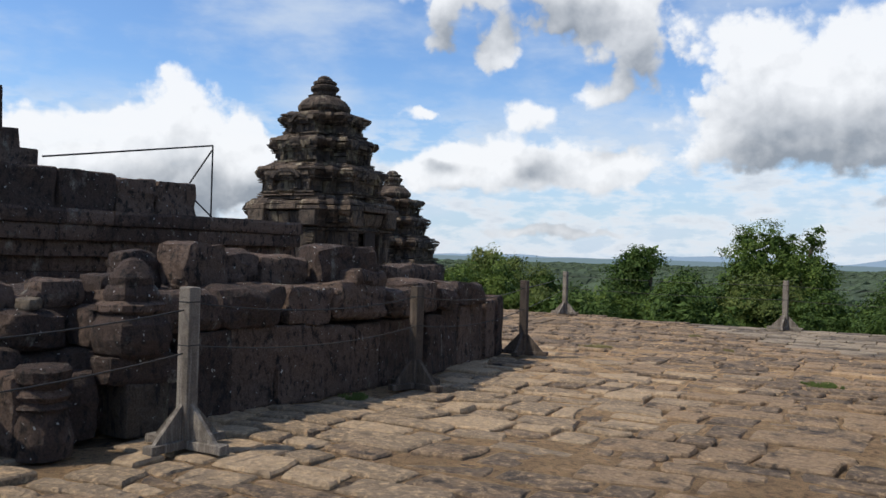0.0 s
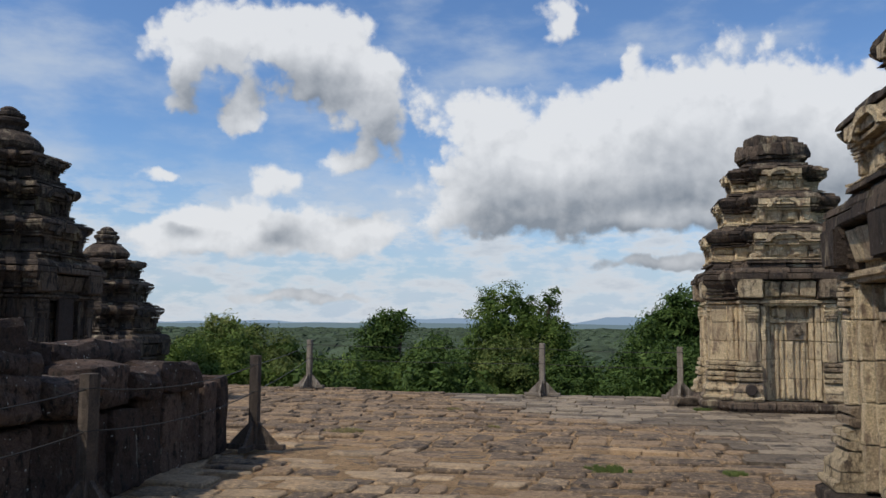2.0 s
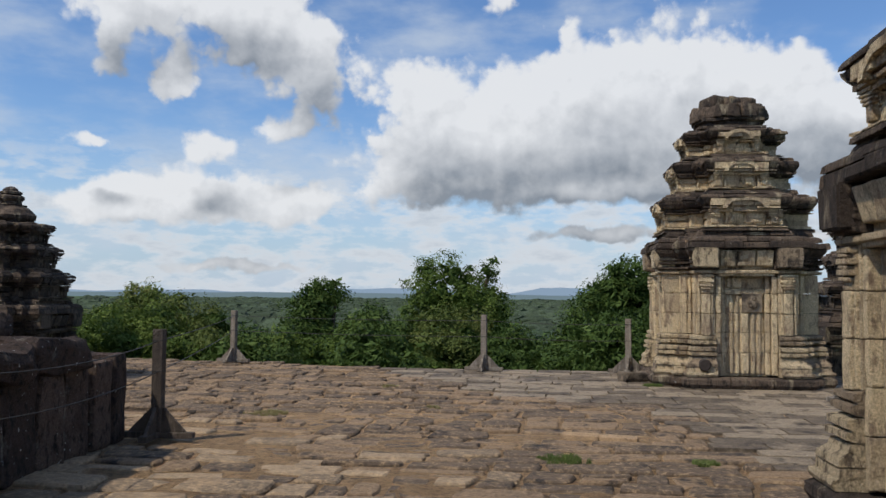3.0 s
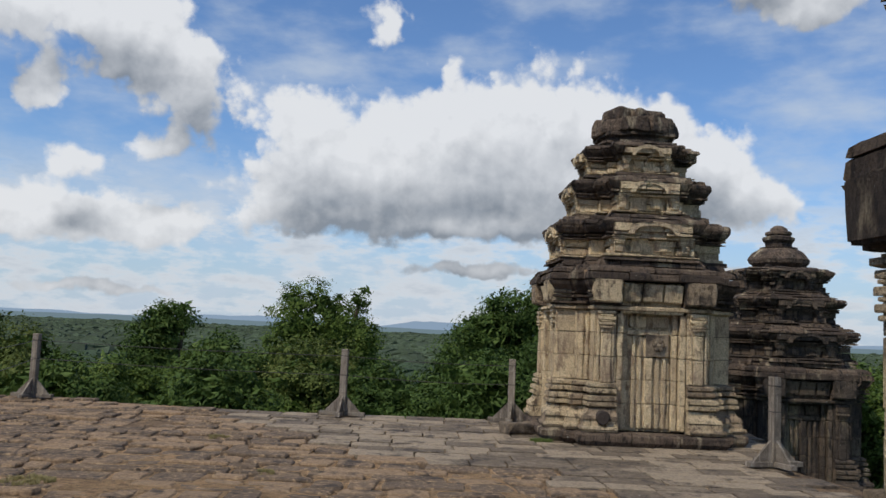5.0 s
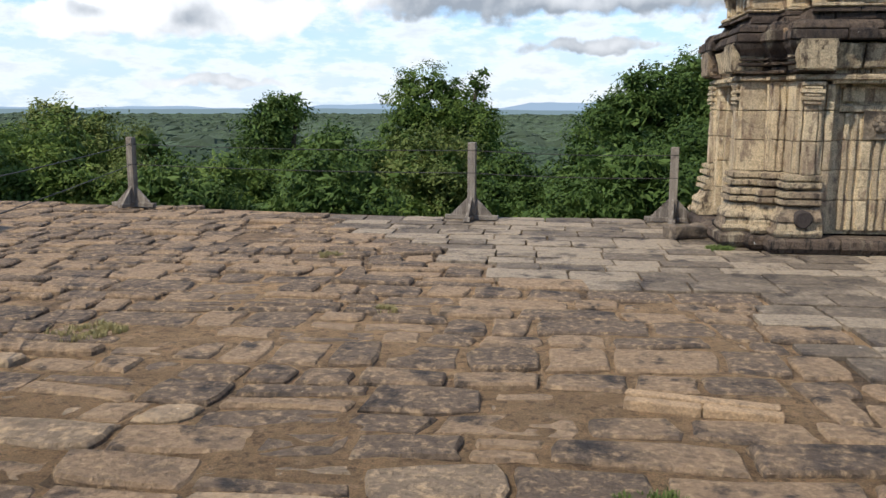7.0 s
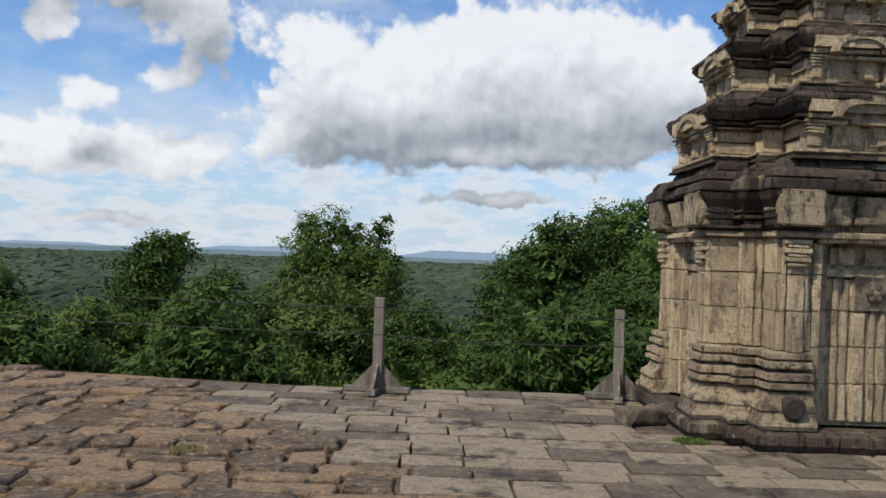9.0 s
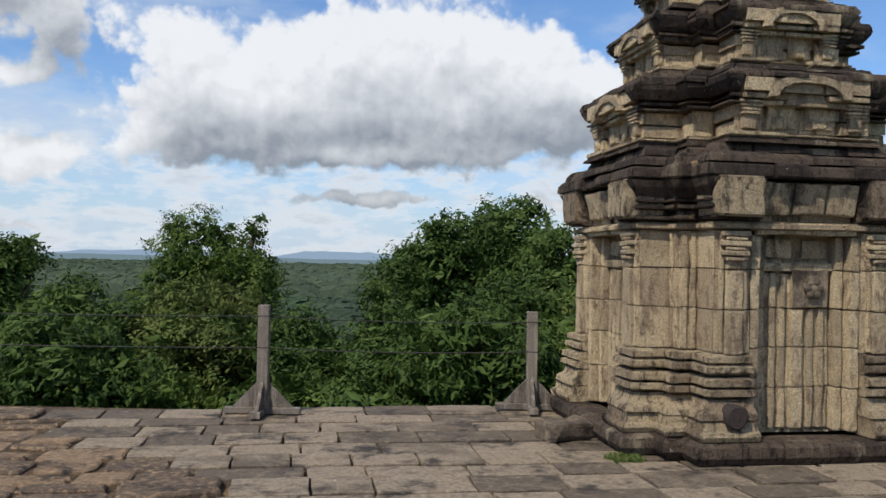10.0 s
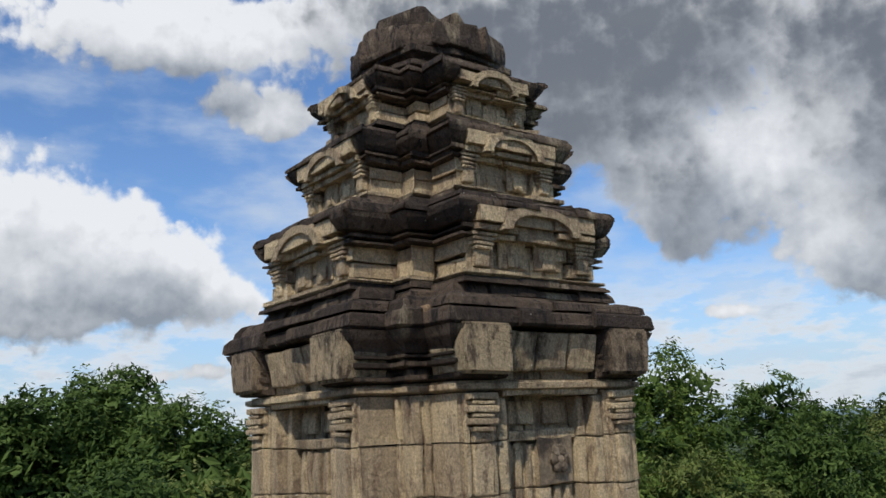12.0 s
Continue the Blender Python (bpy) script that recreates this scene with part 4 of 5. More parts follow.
def cable(name, a, b, sag, label, radius=0.006):
    cu = bpy.data.curves.new(name, "CURVE")
    cu.dimensions, cu.bevel_depth, cu.bevel_resolution = "3D", radius, 1
    sp = cu.splines.new("POLY")
    n = 14
    sp.points.add(n)
    for k in range(n + 1):
        f = k / n
        q = Vector(a).lerp(Vector(b), f)
        q.z -= sag * 4 * f * (1 - f)
        sp.points[k].co = (*q, 1)
    cu.materials.append(WIRE)
    return tagged(new(name, cu), label, "wire", "fence wires")


for (ax, ay, ah, _), (bx, by, bh, _) in ((POSTS[0], POSTS[1]), (POSTS[1], POSTS[2]), (POSTS[2], POSTS[3]), (POSTS[3], POSTS[4]), (POSTS[4], POSTS[5])):
    for dz in (0.12, 0.45):
        cable("fence_wire", (ax, ay, ah - dz), (bx, by, bh - dz), 0.10 if by < 13 else 0.03, "thin dark wire strung between timber posts")
for dz in (0.12, 0.45):
    cable("fence_wire", (-4.79, 3.95, 1.19 - dz), (-4.2, 0.2, 1.15 - dz), 0.1, "thin dark wire strung between timber posts")


# ---- rubble wall of reused carved stones ----
def wall_x(y):
    """Where the wall's face runs."""
    return -5.52 - 0.065 * (y - 3) - 0.17 * max(0, y - 7)


def rough_stone(name, sx, sy, sz, x, y, z, turn, label, seed, bevel=0.05, wear=0.03, tilt=(0, 0), mat=None):
    bm = box_bm(sx, sy, sz, (0, 0, 0), min(bevel, min(sx, sy, sz) * .35), 0, 2)
    roughen(bm, wear * 1.3, 3.2, seed * 3.7)
    roughen(bm, wear * .7, 8.0, seed * 1.3)
    me = bpy.data.meshes.new(name)
    bm.to_mesh(me)
    bm.free()
    me.materials.append(mat or RUBBLE)
    ob = new(name, me)
    ob.matrix_world = pose(x, y, z, tilt[0], tilt[1], turn)
    return tagged(ob, label, "stone block", "stones of the rubble wall")


def build_wall():
    rng = random.Random(5)
    n = 0
    heading = lambda yy: math.degrees(math.atan2(wall_x(yy + .1) - wall_x(yy - .1), .2)) * -1
    # lower row: large upright blocks
    y = 4.45
    while y < 9.75:
        w = rng.uniform(0.42, 0.66)
        n += 1
        rough_stone("stone_block", 0.55, w + .01, rng.uniform(0.74, 0.84), wall_x(y + w / 2) - .27 + rng.uniform(-.03, .03), y + w / 2, -.02, heading(y) + rng.uniform(-2, 2),
                    "large upright dark sandstone block with lichen, set in the wall", n, .045, .03)
        y += w
    for w, h, dx in ((0.50, 0.93, 0.0), (0.42, 0.90, 0.03), (0.30, 0.95, 0.05)):
        n += 1
        rough_stone("stone_block", 0.5, w - .02, h, wall_x(y + w / 2) - .25 + dx, y + w / 2, -.02, heading(y), "dark sandstone end block of the wall", n, .05, .025)
        y += w
    # upper row: long moulded slabs
    y = 3.9
    while y < 9.4:
        w = rng.uniform(0.55, 1.0)
        n += 1
        rough_stone("stone_slab", rng.uniform(.6, .75), w - .02, rng.uniform(0.30, 0.42), wall_x(y + w / 2) - .24 + rng.uniform(-.08, .16), y + w / 2, 0.80, heading(y) + rng.uniform(-4, 4),
                    "long dark sandstone slab lying on the wall", n, .09, .05, (rng.uniform(-2, 2), rng.uniform(-3, 3)))
        y += w
    # loose blocks on top and behind
    for by, bx, sx, sy, sz, z in ((5.0, -.75, .5, .48, .42, 1.16), (5.55, -.9, .45, .5, .36, 1.16), (6.15, -.85, .5, .6, .34, 1.14), (6.9, -.55, .55, .78, .44, 1.16), (7.0, -.35, .42, .62, .20, 1.14),
                                  (7.75, -.9, .5, .7, .30, 1.12), (8.6, -.8, .5, .8, .26, 1.12), (9.2, -.9, .6, .7, .24, 1.12), (4.55, -1.1, .4, .4, .34, 1.15)):
        n += 1
        rough_stone("stone_block", sx, sy, sz, wall_x(by) + bx + .15, by, z, rng.uniform(-12, 12), "loose dark sandstone block resting on the wall", n, .09, .05)
    # backing fill behind the wall
    for k in range(9):
        by = 3.0 + k * .8
        n += 1
        rough_stone("stone_block", 1.5, .82, 1.12, wall_x(by) - 1.30, by, 0, 0, "dark sandstone fill block behind the wall face", n, .08, .05)
    # tumbled carved stones at the wall's near end
    items = ((3.05, -.05, .42, .40, .62, -.02), (3.52, -.1, .36, .36, .55, -.02), (4.35, -.10, .45, .42, .40, -.02),
             (2.5, -.15, .5, .5, .6, -.02), (2.9, -.45, .5, .5, .75, 0), (3.6, -.45, .5, .8, .68, 0), (4.2, -.4, .5, .6, .72, 0), 
             (3.3, -.5, .45, .5, .32, .70), (4.0, -.45, .48, .66, .36, .68), (4.55, -.5, .45, .5, .36, .72), (2.6, -.6, .5, .6, .34, .62), (3.0, -.75, .42, .5, .26, .98),
             (3.65, -.7, .36, .40, .24, 1.02), (4.15, -.65, .40, .42, .26, 1.04), (2.3, -.7, .5, .6, .30, .92), (1.9, -.5, .6, .6, .8, 0), (1.3, -.5, .6, .7, .85, 0), (.6, -.5, .6, .7, .9, 0))
    for by, bx, sx, sy, sz, z in items:
        n += 1
        rough_stone("carved_stone", sx, sy, sz, wall_x(by) + bx, by, z, rng.uniform(-14, 14), "tumbled dark carved sandstone piece with pale lichen", n, .11, .03,
                    (rng.uniform(-4, 4), rng.uniform(-4, 4)))
    # a turned baluster and a pointed finial stone
    baluster = tagged(new("carved_baluster"), "turned dark sandstone baluster standing at the wall foot", "baluster")
    baluster.location = (-5.36, 3.12, -.01)
    for nm, prof in (("foot", [(.21, 0), (.22, .12), (.19, .26), (.17, .34)]), ("ring", [(.17, .342), (.20, .365), (.16, .408)]), ("ring", [(.16, .41), (.19, .45), (.15, .498)]),
                     ("cap", [(.15, .50), (.19, .55), (.20, .63), (.17, .66)])):
        bm = lathe_bm(prof, 16)
        roughen(bm, 0.014, 6)
        part(nm, bm, RUBBLE, baluster)
    urn = tagged(new("carved_urn"), "bulging dark sandstone urn with a pointed finial set on the rubble", "carved urn")
    urn.location = (-5.62, 3.97, .62)
    for nm, prof in (("belly", [(.20, 0), (.26, .05), (.29, .16), (.28, .28), (.22, .36)]), ("collar", [(.21, .362), (.25, .39), (.25, .44), (.19, .47)]),
                     ("neck", [(.19, .472), (.20, .52), (.17, .60)]), ("finial", [(.16, .602), (.17, .66), (.12, .74), (.07, .80), (.02, .82)])):
        bm = lathe_bm(prof, 16, square=.35)
        roughen(bm, 0.02, 5)
        part(nm, bm, RUBBLE, urn)
    n += 1
    rough_stone("stone_block", .40, .42, .44, -5.62, 4.02, -.02, 4, "pale squared sandstone block at the foot of the rubble", n, .03, .015, mat=BLACKENED)
    n += 1
    rough_stone("stone_slab", .50, .66, .24, -5.66, 4.0, .40, -3, "rough dark slab carrying the carved urn", n, .05, .03)
    n += 1
    rough_stone("stone_block", .14, .16, .11, -6.0, 3.32, 1.0, 20, "small pale grey stone lying on the rubble", n, .03, .02, mat=SLAB)


build_wall()


# ---- stepped pyramid terraces beyond the wall ----
def pyramid_step(x0, x1, y0, y1, z0, z1, label, prof, seed):
    """A moulded retaining wall: the stones of each course stand on their own edges."""
    rng = random.Random(seed)
    root = new("pyramid_terrace")
    tagged(root, label, "terrace wall", kind="structure")
    verts, faces = [], []
    h = (z1 - z0) / len(prof)
    for r, off in enumerate(prof):
        zb, zt = z0 + r * h, z0 + (r + 1) * h
        for (a, b, nx, ny) in (((x1, y0), (x1, y1), 1, 0), ((x1, y1), (x0, y1), 0, 1), ((x1, y0), (x0, y0), 0, -1)):
            l = math.hypot(b[0] - a[0], b[1] - a[1])
            s = 0
            while s < l - .01:
                w = min(rng.uniform(.5, 1.0), l - s)
                if l - s - w < .25:
                    w = l - s
                k = len(verts)
                t = ((b[0] - a[0]) / l, (b[1] - a[1]) / l)
                o = off + rng.uniform(-.015, .015)
                for zz, oo in ((zb + .004, o - .015), ((zb * 3 + zt) / 4, o), ((zb + 3 * zt) / 4, o), (zt - .004, o - .02)):
                    for ss, dd in ((s + .005, oo), (s + w - .005, oo)):
                        q = (a[0] + t[0] * ss + nx * dd, a[1] + t[1] * ss + ny * dd)
                        j = noise.noise_vector(Vector((q[0], q[1], zz)) * 2) * .03
                        verts.append((q[0] + j.x, q[1] + j.y, zz + j.z * .4))
                for zz in (zb + .004, zt - .004):
                    for ss in (s + .005, s + w - .005):
                        verts.append((a[0] + t[0] * ss - nx * .4, a[1] + t[1] * ss - ny * .4, zz))
                quads = ((0, 1, 3, 2), (2, 3, 5, 4), (4, 5, 7, 6), (6, 7, 11, 10), (1, 0, 8, 9), (0, 2, 4, 6, 10, 8), (1, 9, 11, 7, 5, 3))
                if nx and a[1] + t[1] * s > 3.5:
                    mesh_object("stone_block", verts[k:], quads, RUBBLE, root)
                    del verts[k:]
                else:
                    faces += [tuple(k + i for i in q) for q in quads]
                s += w
    ob = mesh_object("masonry", verts, faces, RUBBLE, root)
    ob["kind"] = "stuff"
    bm = box_bm(x1 - x0 - .3, y1 - y0 - .3, z1 - z0 - .02, ((x0 + x1) / 2, (y0 + y1) / 2, z0))
    part("fill", bm, RUBBLE, root)
    return root


pyramid_step(-26, -10.0, -14, 9.6, -.05, 2.0, "dark moulded sandstone retaining wall of the pyramid", (.25, .22, .30, .12, .02, .0, -.02, .10, .22, .26), 3)
pyramid_step(-26, -13.2, -14, 4.2, 1.98, 2.7, "upper dark sandstone retaining wall of the pyramid", (.1, .05, 0, .08), 4)


def build_upper_blocks():
    rng = random.Random(9)
    y = 2.4
    k = 0
    while y < 7.8:
        w = min(rng.uniform(.6, .95), 8.02 - y)
        k += 1
        h = .72 - .04 * (y - 2.4) + rng.uniform(-.04, .04)
        rough_stone("stone_block", .7, w - .02, h, -10.75, y + w / 2, 1.98, rng.uniform(-2, 2), "big dark weathered block on the pyramid ledge", 60 + k, .05, .04)
        y += w
    for j, (edge, top) in enumerate(((5.86, 2.86), (5.6, 3.12), (5.36, 3.68))):
        rough_stone("stone_block", .9, 1.3, top - 1.98, -11.5 - .02 * j, edge - .65, 1.97, 0, "dark stair side stone of the pyramid", 80 + j, .04, .03)
    frame_ob = new("pole_frame")
    tagged(frame_ob, "thin dark metal pole frame with brace on the ledge", "pole frame")
    for a, b in (((-10.4, 8.28, 1.96), (-10.4, 8.28, 3.15)), ((-10.4, 8.28, 3.15), (-10.8, 5.77, 2.73)), ((-10.4, 8.27, 3.08), (-10.6, 8.01, 2.54)), ((-10.4, 8.3, 2.02), (-10.6, 8.12, 2.28))):
        a, b = Vector(a), Vector(b)
        bm = bmesh.new()
        bmesh.ops.create_cone(bm, cap_ends=True, segments=8, radius1=.013, radius2=.013, depth=(b - a).length)
        bm.transform(Matrix.Translation((a + b) / 2) @ (b - a).to_track_quat("Z", "Y").to_matrix().to_4x4())
        part("pole", bm, WIRE, frame_ob)


build_upper_blocks()


# ---- trees ----
def leaves(blobs, count, size, rng, hollow=0.75, spread=None):
    """Leaf quads, folded along the middle, gathered in tufts on the outside of ellipsoid lobes."""
    verts, faces = [], []
    vol = [b[3] * b[4] * b[5] for b in blobs]
    total = sum(vol)
    for (bx, by, bz, rx, ry, rz), v in zip(blobs, vol):
        tufts = max(6, int(count * v / total / 14))
        clumps = []
        for _ in range(22):
            d = Vector((rng.gauss(0, 1), rng.gauss(0, 1), rng.gauss(0, 1))).normalized()
            clumps.append((Vector((bx + d.x * rx * .74, by + d.y * ry * .74, bz + d.z * rz * .74)), rng.uniform(.20, .42) * (rx + ry + rz) / 3))
        for _ in range(tufts):
            c0, r0 = clumps[rng.randrange(22)]
            d = Vector((rng.gauss(0, 1), rng.gauss(0, 1), rng.gauss(0, 1) + .25)).normalized()
            c = c0 + d * r0 * (rng.uniform(hollow, 1.0) ** .5)
            spread = spread or size * 1.7
            for _ in range(14):
                q = c + Vector((rng.gauss(0, spread), rng.gauss(0, spread), rng.gauss(0, spread * .7)))
                n = (d + Vector((rng.gauss(0, .38), rng.gauss(0, .38), rng.gauss(0, .38) + .35))).normalized()
                t = n.orthogonal().normalized()
                t = (Matrix.Rotation(rng.uniform(0, 6.28), 3, n) @ t)
                s = n.cross(t)
                L, W = size * rng.uniform(.7, 1.4), size * rng.uniform(.3, .55)
                i = len(verts)
                verts += [tuple(q - t * L), tuple(q + s * W - n * W * .25), tuple(q + t * L), tuple(q - s * W - n * W * .25)]
                faces += [(i, i + 1, i + 2, i + 3)]
    return verts, faces


def limb(bm, a, b, ra, rb, seg=7):
    a, b = Vector(a), Vector(b)
    m = (b - a).to_track_quat("Z", "Y").to_matrix()
    r0 = [bm.verts.new(a + m @ Vector((ra * math.cos(6.283 * k / seg), ra * math.sin(6.283 * k / seg), 0))) for k in range(seg)]
    r1 = [bm.verts.new(b + m @ Vector((rb * math.cos(6.283 * k / seg), rb * math.sin(6.283 * k / seg), 0))) for k in range(seg)]
    for k in range(seg):
        bm.faces.new((r0[k], r0[(k + 1) % seg], r1[(k + 1) % seg], r1[k]))
    bm.faces.new(r1)


def tree(x, y, base, blobs, count, size, label, seed, mat=None, trunk=0.22, name="tree", category="tree", group="trees on the hillside"):
    """blobs: crown lobes relative to the tree's foot at ground level."""
    rng = random.Random(seed)
    root = new(name)
    root.location = (x, y, base)
    tagged(root, label, category, group)
    bm = bmesh.new()
    top = max(blobs, key=lambda b: b[2])
    limb(bm, (0, 0, -.4), (top[0] * .3, top[1] * .3, top[2] * .45), trunk * 1.25, trunk * .8)
    limb(bm, (top[0] * .3, top[1] * .3, top[2] * .45), (top[0], top[1], top[2]), trunk * .8, trunk * .25)
    for b in blobs:
        limb(bm, (top[0] * .25, top[1] * .25, min(b[2], top[2]) * .4), (b[0], b[1], b[2]), trunk * .45, trunk * .1, 5)
    part("trunk", bm, BARK, root)
    v, f = leaves(blobs, count, size, rng)
    crown = mesh_object("crown", v, f, mat or LEAF, root)
    # fills gaps in the crown; its inner shade is put into the dark colour
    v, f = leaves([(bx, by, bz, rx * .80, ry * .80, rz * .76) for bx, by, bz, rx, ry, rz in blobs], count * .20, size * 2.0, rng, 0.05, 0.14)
    mesh_object("inner_shade_foliage", v, f, LEAF_DARK, root)
    return root


def along(px_eye, way, d):
    return px_eye[0] + way[0] * d, px_eye[1] + way[1] * d


E0 = (-3.27, 12.07)
# the tall tree past the terrace edge
tx, ty = along(E0, (-0.291, 0.957), 48)
CROWN = [(.0, 0, 8.1, 1.7, 1.5, 1.3), (-.6, 0, 7.2, 1.7, 1.8, 1.4), (1.3, 0, 7.2, 1.5, 1.6, 1.5), (1.7, 0.2, 8.9, .4, .4, .6), (.4, 0, 5.9, 2.6, 2.2, 1.7), (.5, .2, 4.3, 2.7, 2.2, 1.7), (-.6, -.3, 2.6, 2.2, 2.0, 1.7), (.8, -.3, 2.4, 2.2, 2, 1.8)]
tree(tx, ty, -12.6, [tuple(1.78 * c for c in lobe) for lobe in CROWN], 90000, .105, "tall bushy green tree rising above the terrace edge", 21, trunk=.4)
tx, ty = along((-.14, 1.64), (-0.422, .906), 36)
tree(tx, ty, -6, [(0, 0, 7.3, 1.1, 1.1, .75), (.75, 0, 7.55, .55, .6, .5), (-.4, 0, 6.5, 1.2, 1.2, 1.0), (0, 0, 5.2, 1.6, 1.6, 1.3), (.5, 0, 3.8, 2.1, 1.8, 1.6), (-.6, 0, 2.8, 2.0, 1.8, 1.6)],
     36000, .074, "slim dark green tree with a tufted top", 22, LEAF_DARK)
tx, ty = along((-.14, 1.64), (-0.572, .82), 33)
tree(tx, ty, -5, [(0, 0, 5.9, 1.5, 1.4, .9), (-1.6, 0, 5.2, 1.5, 1.4, .9), (1.6, .4, 5.3, 1.3, 1.3, .9), (.3, 0, 4.2, 2.4, 1.8, 1.3), (-1.8, 0, 3.4, 2.0, 1.6, 1.4), (2.2, 0, 3.2, 1.8, 1.6, 1.4)],
     36000, .074, "sparse olive green tree beyond the terrace", 23, LEAF_OLIVE)
# the group past the corner tower
for k, (way, d, h, seed) in enumerate((((-.03, .998), 24, 2.3, 24), ((.015, 1.0), 22, 3.0, 25), ((.075, .997), 23, 3.35, 26), ((.13, .99), 21, 2.6, 27), ((.17, .985), 17, 1.5, 28))):
    tx, ty = along(E0, way, d)
    tree(tx, ty, -6, [(0, 0, 6 + h - .9, 1.35, 1.3, 1.0), (-.7, 0, 5 + h - .8, 1.3, 1.3, 1.1), (.8, 0, 4.9 + h - .8, 1.3, 1.3, 1.1), (0, 0, 3.6 + h - .8, 1.8, 1.7, 1.5), (0, 0, 1.8 + h - .8, 2.0, 1.8, 1.7), (0, 0, .6 + h - .8, 1.9, 1.8, 1.6)],
         36000, .074, "dense dark green tree beside the corner tower" if k < 4 else "olive green tree with small leaves", seed, LEAF_DARK if k < 4 else LEAF_OLIVE)
# trees past the tower to the right
for k, (az, d, h, seed) in enumerate(((41, 24, 2.9, 31), (47, 30, 2.4, 32), (54, 34, 1.7, 33), (36, 26, 1.2, 34), (50, 26, 1.5, 35), (60, 30, 1.6, 36), (31, 30, 1.5, 37))):
    tx, ty = -3.5 + math.sin(radians(az)) * d, 13.7 + math.cos(radians(az)) * d
    tree(tx, ty, -6, [(0, 0, 5.6 + h, 1.3, 1.3, 1.1), (-.8, 0, 4.6 + h, 1.4, 1.3, 1.2), (.9, 0, 4.3 + h, 1.5, 1.3, 1.3), (0, 0, 3 + h, 2.2, 1.9, 1.6), (0, 0, 1.2 + h, 2.4, 2.0, 1.8), (0, 0, h - .4, 2.2, 2, 1.6)],
         24000, .078, "green broadleaf tree on the slope", seed, (LEAF, LEAF_DARK, LEAF_OLIVE)[k % 3])


# thicket along the foot of the terrace
def build_thicket():
    rng = random.Random(77)
    made = []
    for k in range(4):
        v = [(rng.uniform(-.8, .8), rng.uniform(-.6, .6), z, rng.uniform(1.1, 1.5), rng.uniform(1.1, 1.5), rng.uniform(.8, 1.2)) for z in (3.6, 3.0, 2.0, 1.0, 2.6)]
        made.append(tree(-30 + k * 3.2, 30, -4.2, v, 15500, .066, "leafy green thicket growing up to the terrace edge", 50 + k, (LEAF, LEAF_OLIVE, LEAF, LEAF_DARK)[k], .1, "bush", "bush",
                         "thicket below the terrace"))
    for k in range(36):
        x = -24 + (k % 18) * 1.95 + rng.uniform(-.7, .7)
        row = k // 18
        y = 25.0 + row * 3.6 + rng.uniform(-.8, .8)
        if x > -1:
            y += 3.2
        low = 1.7 * noise.noise(Vector((x * .21, y * .2, 1)))
        o = copy_thing(made[rng.randrange(4)], pose(x, y, -3.95 + low + row * .55, 0, 0, rng.uniform(0, 360)))
        o.scale = (1, 1, 1)


build_thicket()


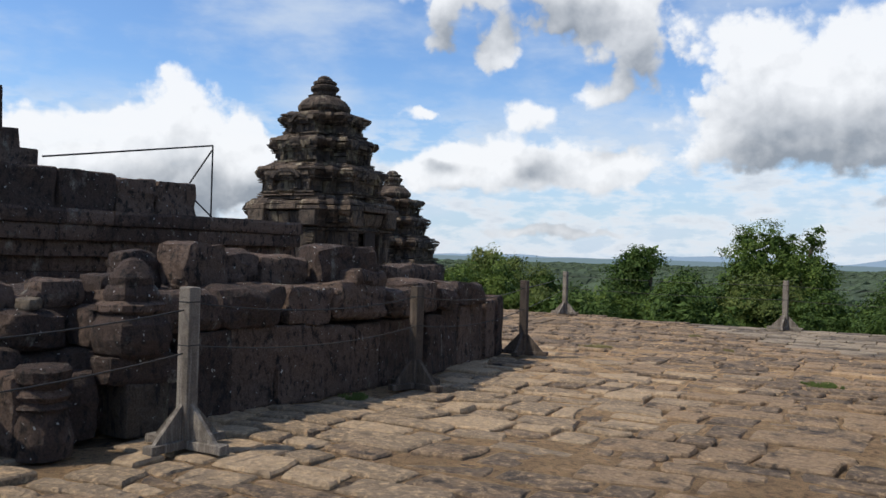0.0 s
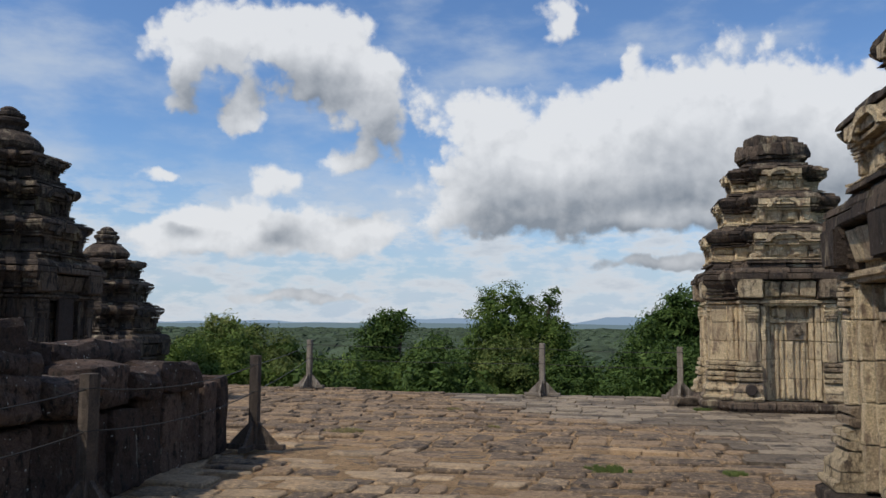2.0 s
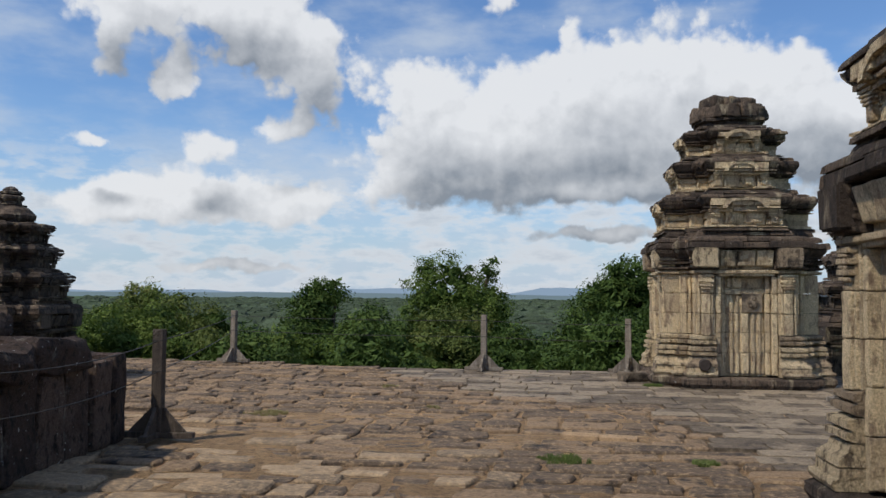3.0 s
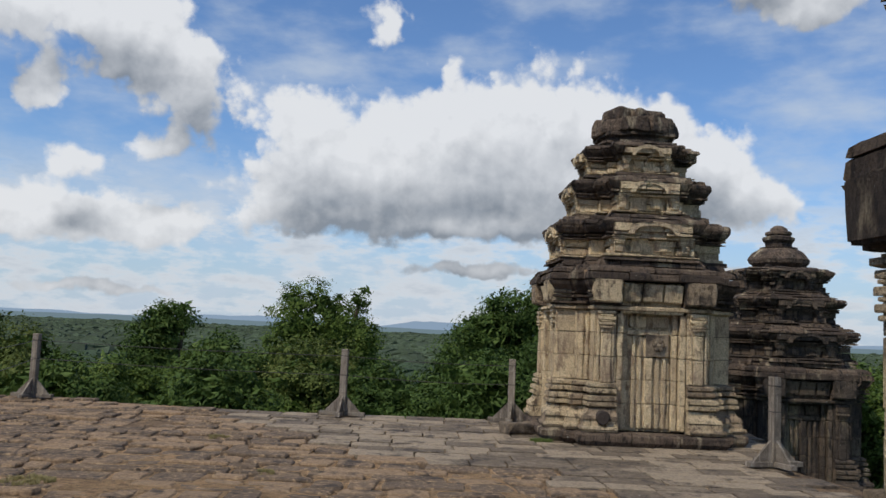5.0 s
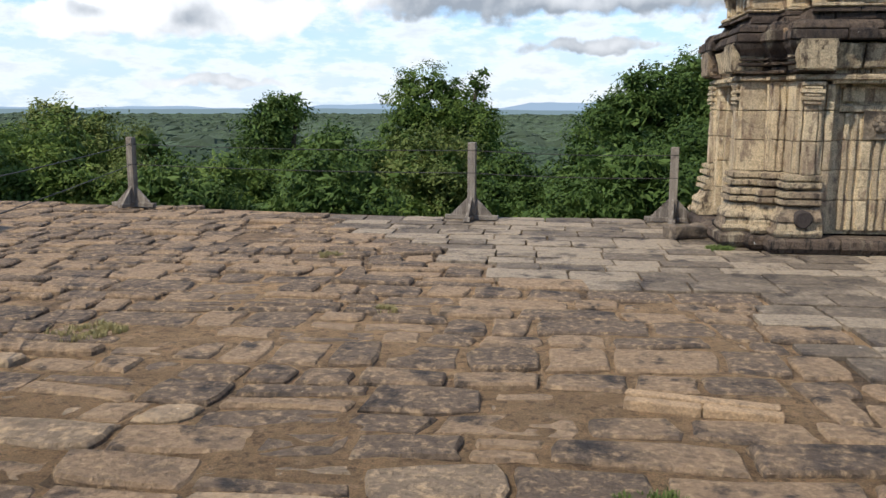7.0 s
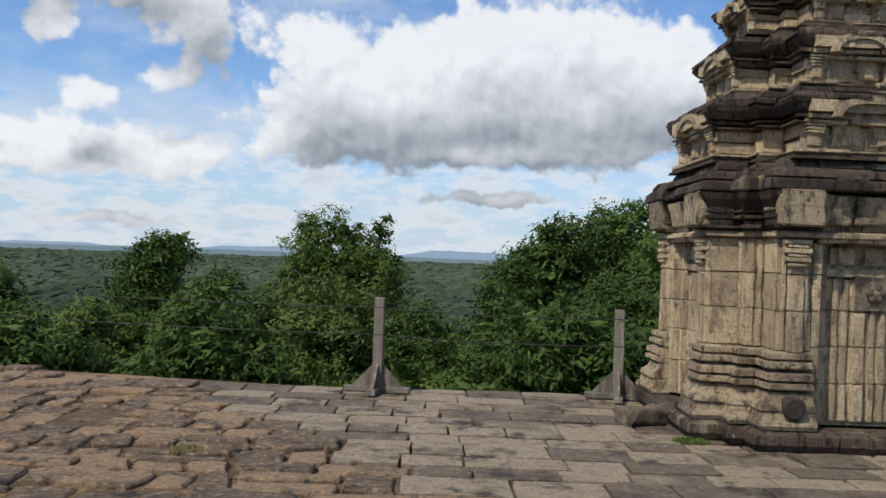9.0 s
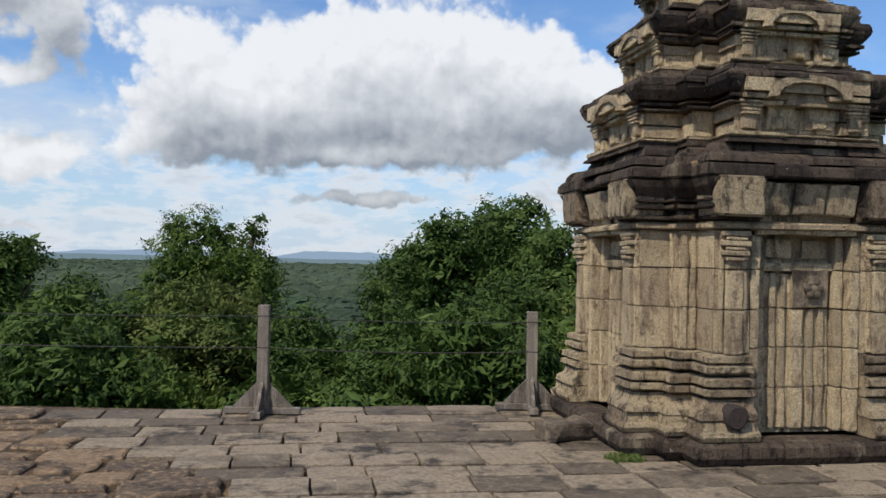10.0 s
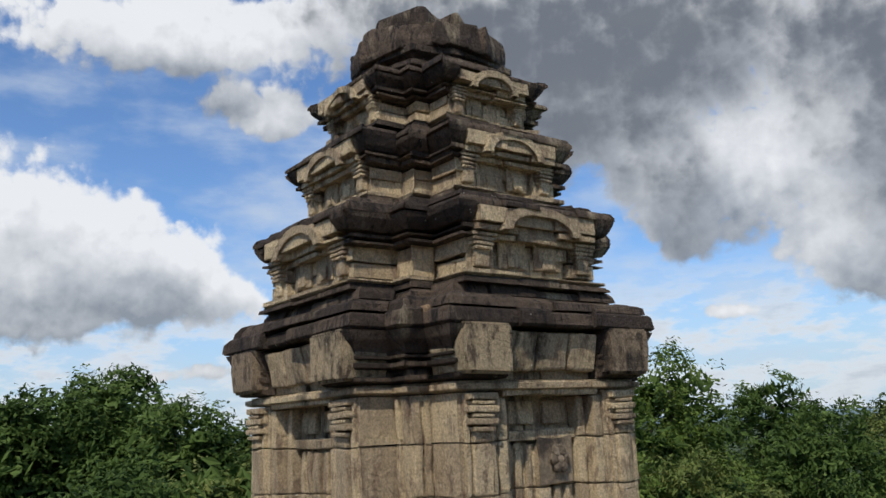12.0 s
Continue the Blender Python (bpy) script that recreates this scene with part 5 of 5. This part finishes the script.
# the plain: far forest canopy and blue ridges
def build_distance():
    rng = random.Random(3)
    # bluer tints farther out put some distance haze into the canopy colour
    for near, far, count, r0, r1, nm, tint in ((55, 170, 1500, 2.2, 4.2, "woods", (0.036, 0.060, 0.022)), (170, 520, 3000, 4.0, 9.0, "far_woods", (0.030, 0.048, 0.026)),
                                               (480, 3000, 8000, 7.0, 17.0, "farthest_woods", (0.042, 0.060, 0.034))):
        verts, faces = [], []
        for _ in range(count):
            d = near * (far / near) ** rng.random()
            a = radians(rng.uniform(-78, 70))
            x, y = -2 + d * math.sin(a), 8 + d * math.cos(a)
            r = rng.uniform(r0, r1)
            z = ground_height(x, y) + (r * .15 if d > 170 else r * .5)
            k = len(verts)
            seg = 6
            for lev, (rr, hh) in enumerate(((1, -.3), (1.05, .15), (.72, .55), (.25, .75))):
                for s in range(seg):
                    t = 2 * math.pi * (s + lev * .5) / seg
                    q = r * rr * rng.uniform(.75, 1.2)
                    verts.append((x + q * math.cos(t), y + q * math.sin(t), z + hh * r * rng.uniform(.8, 1.2) * (1 if d < 170 else .6 if d < 480 else .55)))
            for lev in range(3):
                for s in range(seg):
                    faces.append((k + lev * seg + s, k + lev * seg + (s + 1) % seg, k + (lev + 1) * seg + (s + 1) % seg, k + (lev + 1) * seg + s))
            faces.append(tuple(k + 3 * seg + s for s in range(seg)))
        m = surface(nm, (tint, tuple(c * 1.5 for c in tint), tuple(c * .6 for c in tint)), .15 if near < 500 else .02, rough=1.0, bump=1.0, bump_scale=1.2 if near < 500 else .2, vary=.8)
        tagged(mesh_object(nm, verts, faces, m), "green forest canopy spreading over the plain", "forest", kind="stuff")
    # ridges: distance haze is put into a blue tint that glows by emission
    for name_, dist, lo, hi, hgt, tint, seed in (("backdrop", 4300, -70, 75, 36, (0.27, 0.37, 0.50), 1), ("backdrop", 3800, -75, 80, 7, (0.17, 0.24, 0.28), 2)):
        verts, faces = [], []
        n = 240
        for k in range(n + 1):
            a = radians(lo + (hi - lo) * k / n)
            h = (46 if seed == 1 else 0) * math.exp(-((lo + (hi - lo) * k / n + 8) / 3.6) ** 4) * (.75 + .3 * noise.noise(Vector((k * .5, 3, 0)))) + hgt * max(.12, noise.fractal(Vector((k * .055, seed * 5.1, 0)), .8, 2.0, 5) * .9 + .35)
            for z in (-24, -4 + h):
                verts.append((dist * math.sin(a), dist * math.cos(a), z))
            verts.append((dist * 1.06 * math.sin(a), dist * 1.06 * math.cos(a), -24))
        for k in range(n):
            faces += [(3 * k, 3 * k + 3, 3 * k + 4, 3 * k + 1), (3 * k + 1, 3 * k + 4, 3 * k + 5, 3 * k + 2)]
        m = bpy.data.materials.new("far_ridge_haze")
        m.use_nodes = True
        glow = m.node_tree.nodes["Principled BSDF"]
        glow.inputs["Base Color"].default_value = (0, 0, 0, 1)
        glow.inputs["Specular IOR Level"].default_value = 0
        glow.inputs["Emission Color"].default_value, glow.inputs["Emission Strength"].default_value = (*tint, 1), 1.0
        tagged(mesh_object(name_, verts, faces, m), "low hills on the horizon, blue with painted haze", "hills", kind="structure")


build_distance()


# small things on the pavement
def tuft(x, y, r, count, mat, label, seed):
    rng = random.Random(seed)
    verts, faces = [], []
    for _ in range(count):
        a = rng.uniform(0, 6.283)
        d = r * rng.random() ** .5 * (.75 + .5 * noise.noise(Vector((math.cos(a) * 1.3 + seed, math.sin(a) * 1.3, 0))))
        if noise.noise(Vector((d * math.cos(a) * 9, d * math.sin(a) * 9, seed))) < -.12:
            continue
        px, py = x + d * math.cos(a), y + d * math.sin(a)
        h, lean, t = rng.uniform(.008, .036), rng.uniform(0, .04), rng.uniform(0, 6.283)
        wx, wy = .004 * math.cos(t), .004 * math.sin(t)
        k = len(verts)
        lx, ly = lean * math.cos(t + 1.4), lean * math.sin(t + 1.4)
        verts += [(px - wx, py - wy, -.03), (px + wx, py + wy, -.03), (px + wx * .7 + lx * .4, py + wy * .7 + ly * .4, h * .6), (px - wx * .7 + lx * .4, py - wy * .7 + ly * .4, h * .6), (px + lx, py + ly, h)]
        faces += [(k, k + 1, k + 2, k + 3), (k + 3, k + 2, k + 4)]
    tagged(mesh_object("grass_tuft", verts, faces, mat), label, "grass", "grass in the joints", "stuff")


for k, (gx, gy, gr) in enumerate(GRASS_SPOTS):
    tuft(gx, gy, gr, int(4200 * gr), GRASS_DRY if k in (2, 3, 6) else GRASS, "short green grass growing between paving slabs" if k not in (2, 3, 6) else "dry yellowish grass between slabs", 40 + k)

for k, (bx, by, w) in enumerate(((-1.93, 13.06, .84), (-2.14, 12.94, .42), (-1.71, 12.93, .42))):
    bm = box_bm(w, .095, .10, (0, 0, -.078), .012, 0, 2)
    roughen(bm, .006, 8, k)
    ob = part("new_stone_strip", bm, BRICK, None)
    ob.location, ob.rotation_euler.z = (bx, by, 0), radians(-3)
    tagged(ob, "narrow fresh orange sandstone strip set in the paving", "paving strip", "repair strips")
ob = rough_stone("stone_block", .55, .34, .17, -2.02, 19.62, -.01, 35, "worn loose sandstone block at the tower's foot", 120, .04, .025, mat=SLAB)

build_paving()
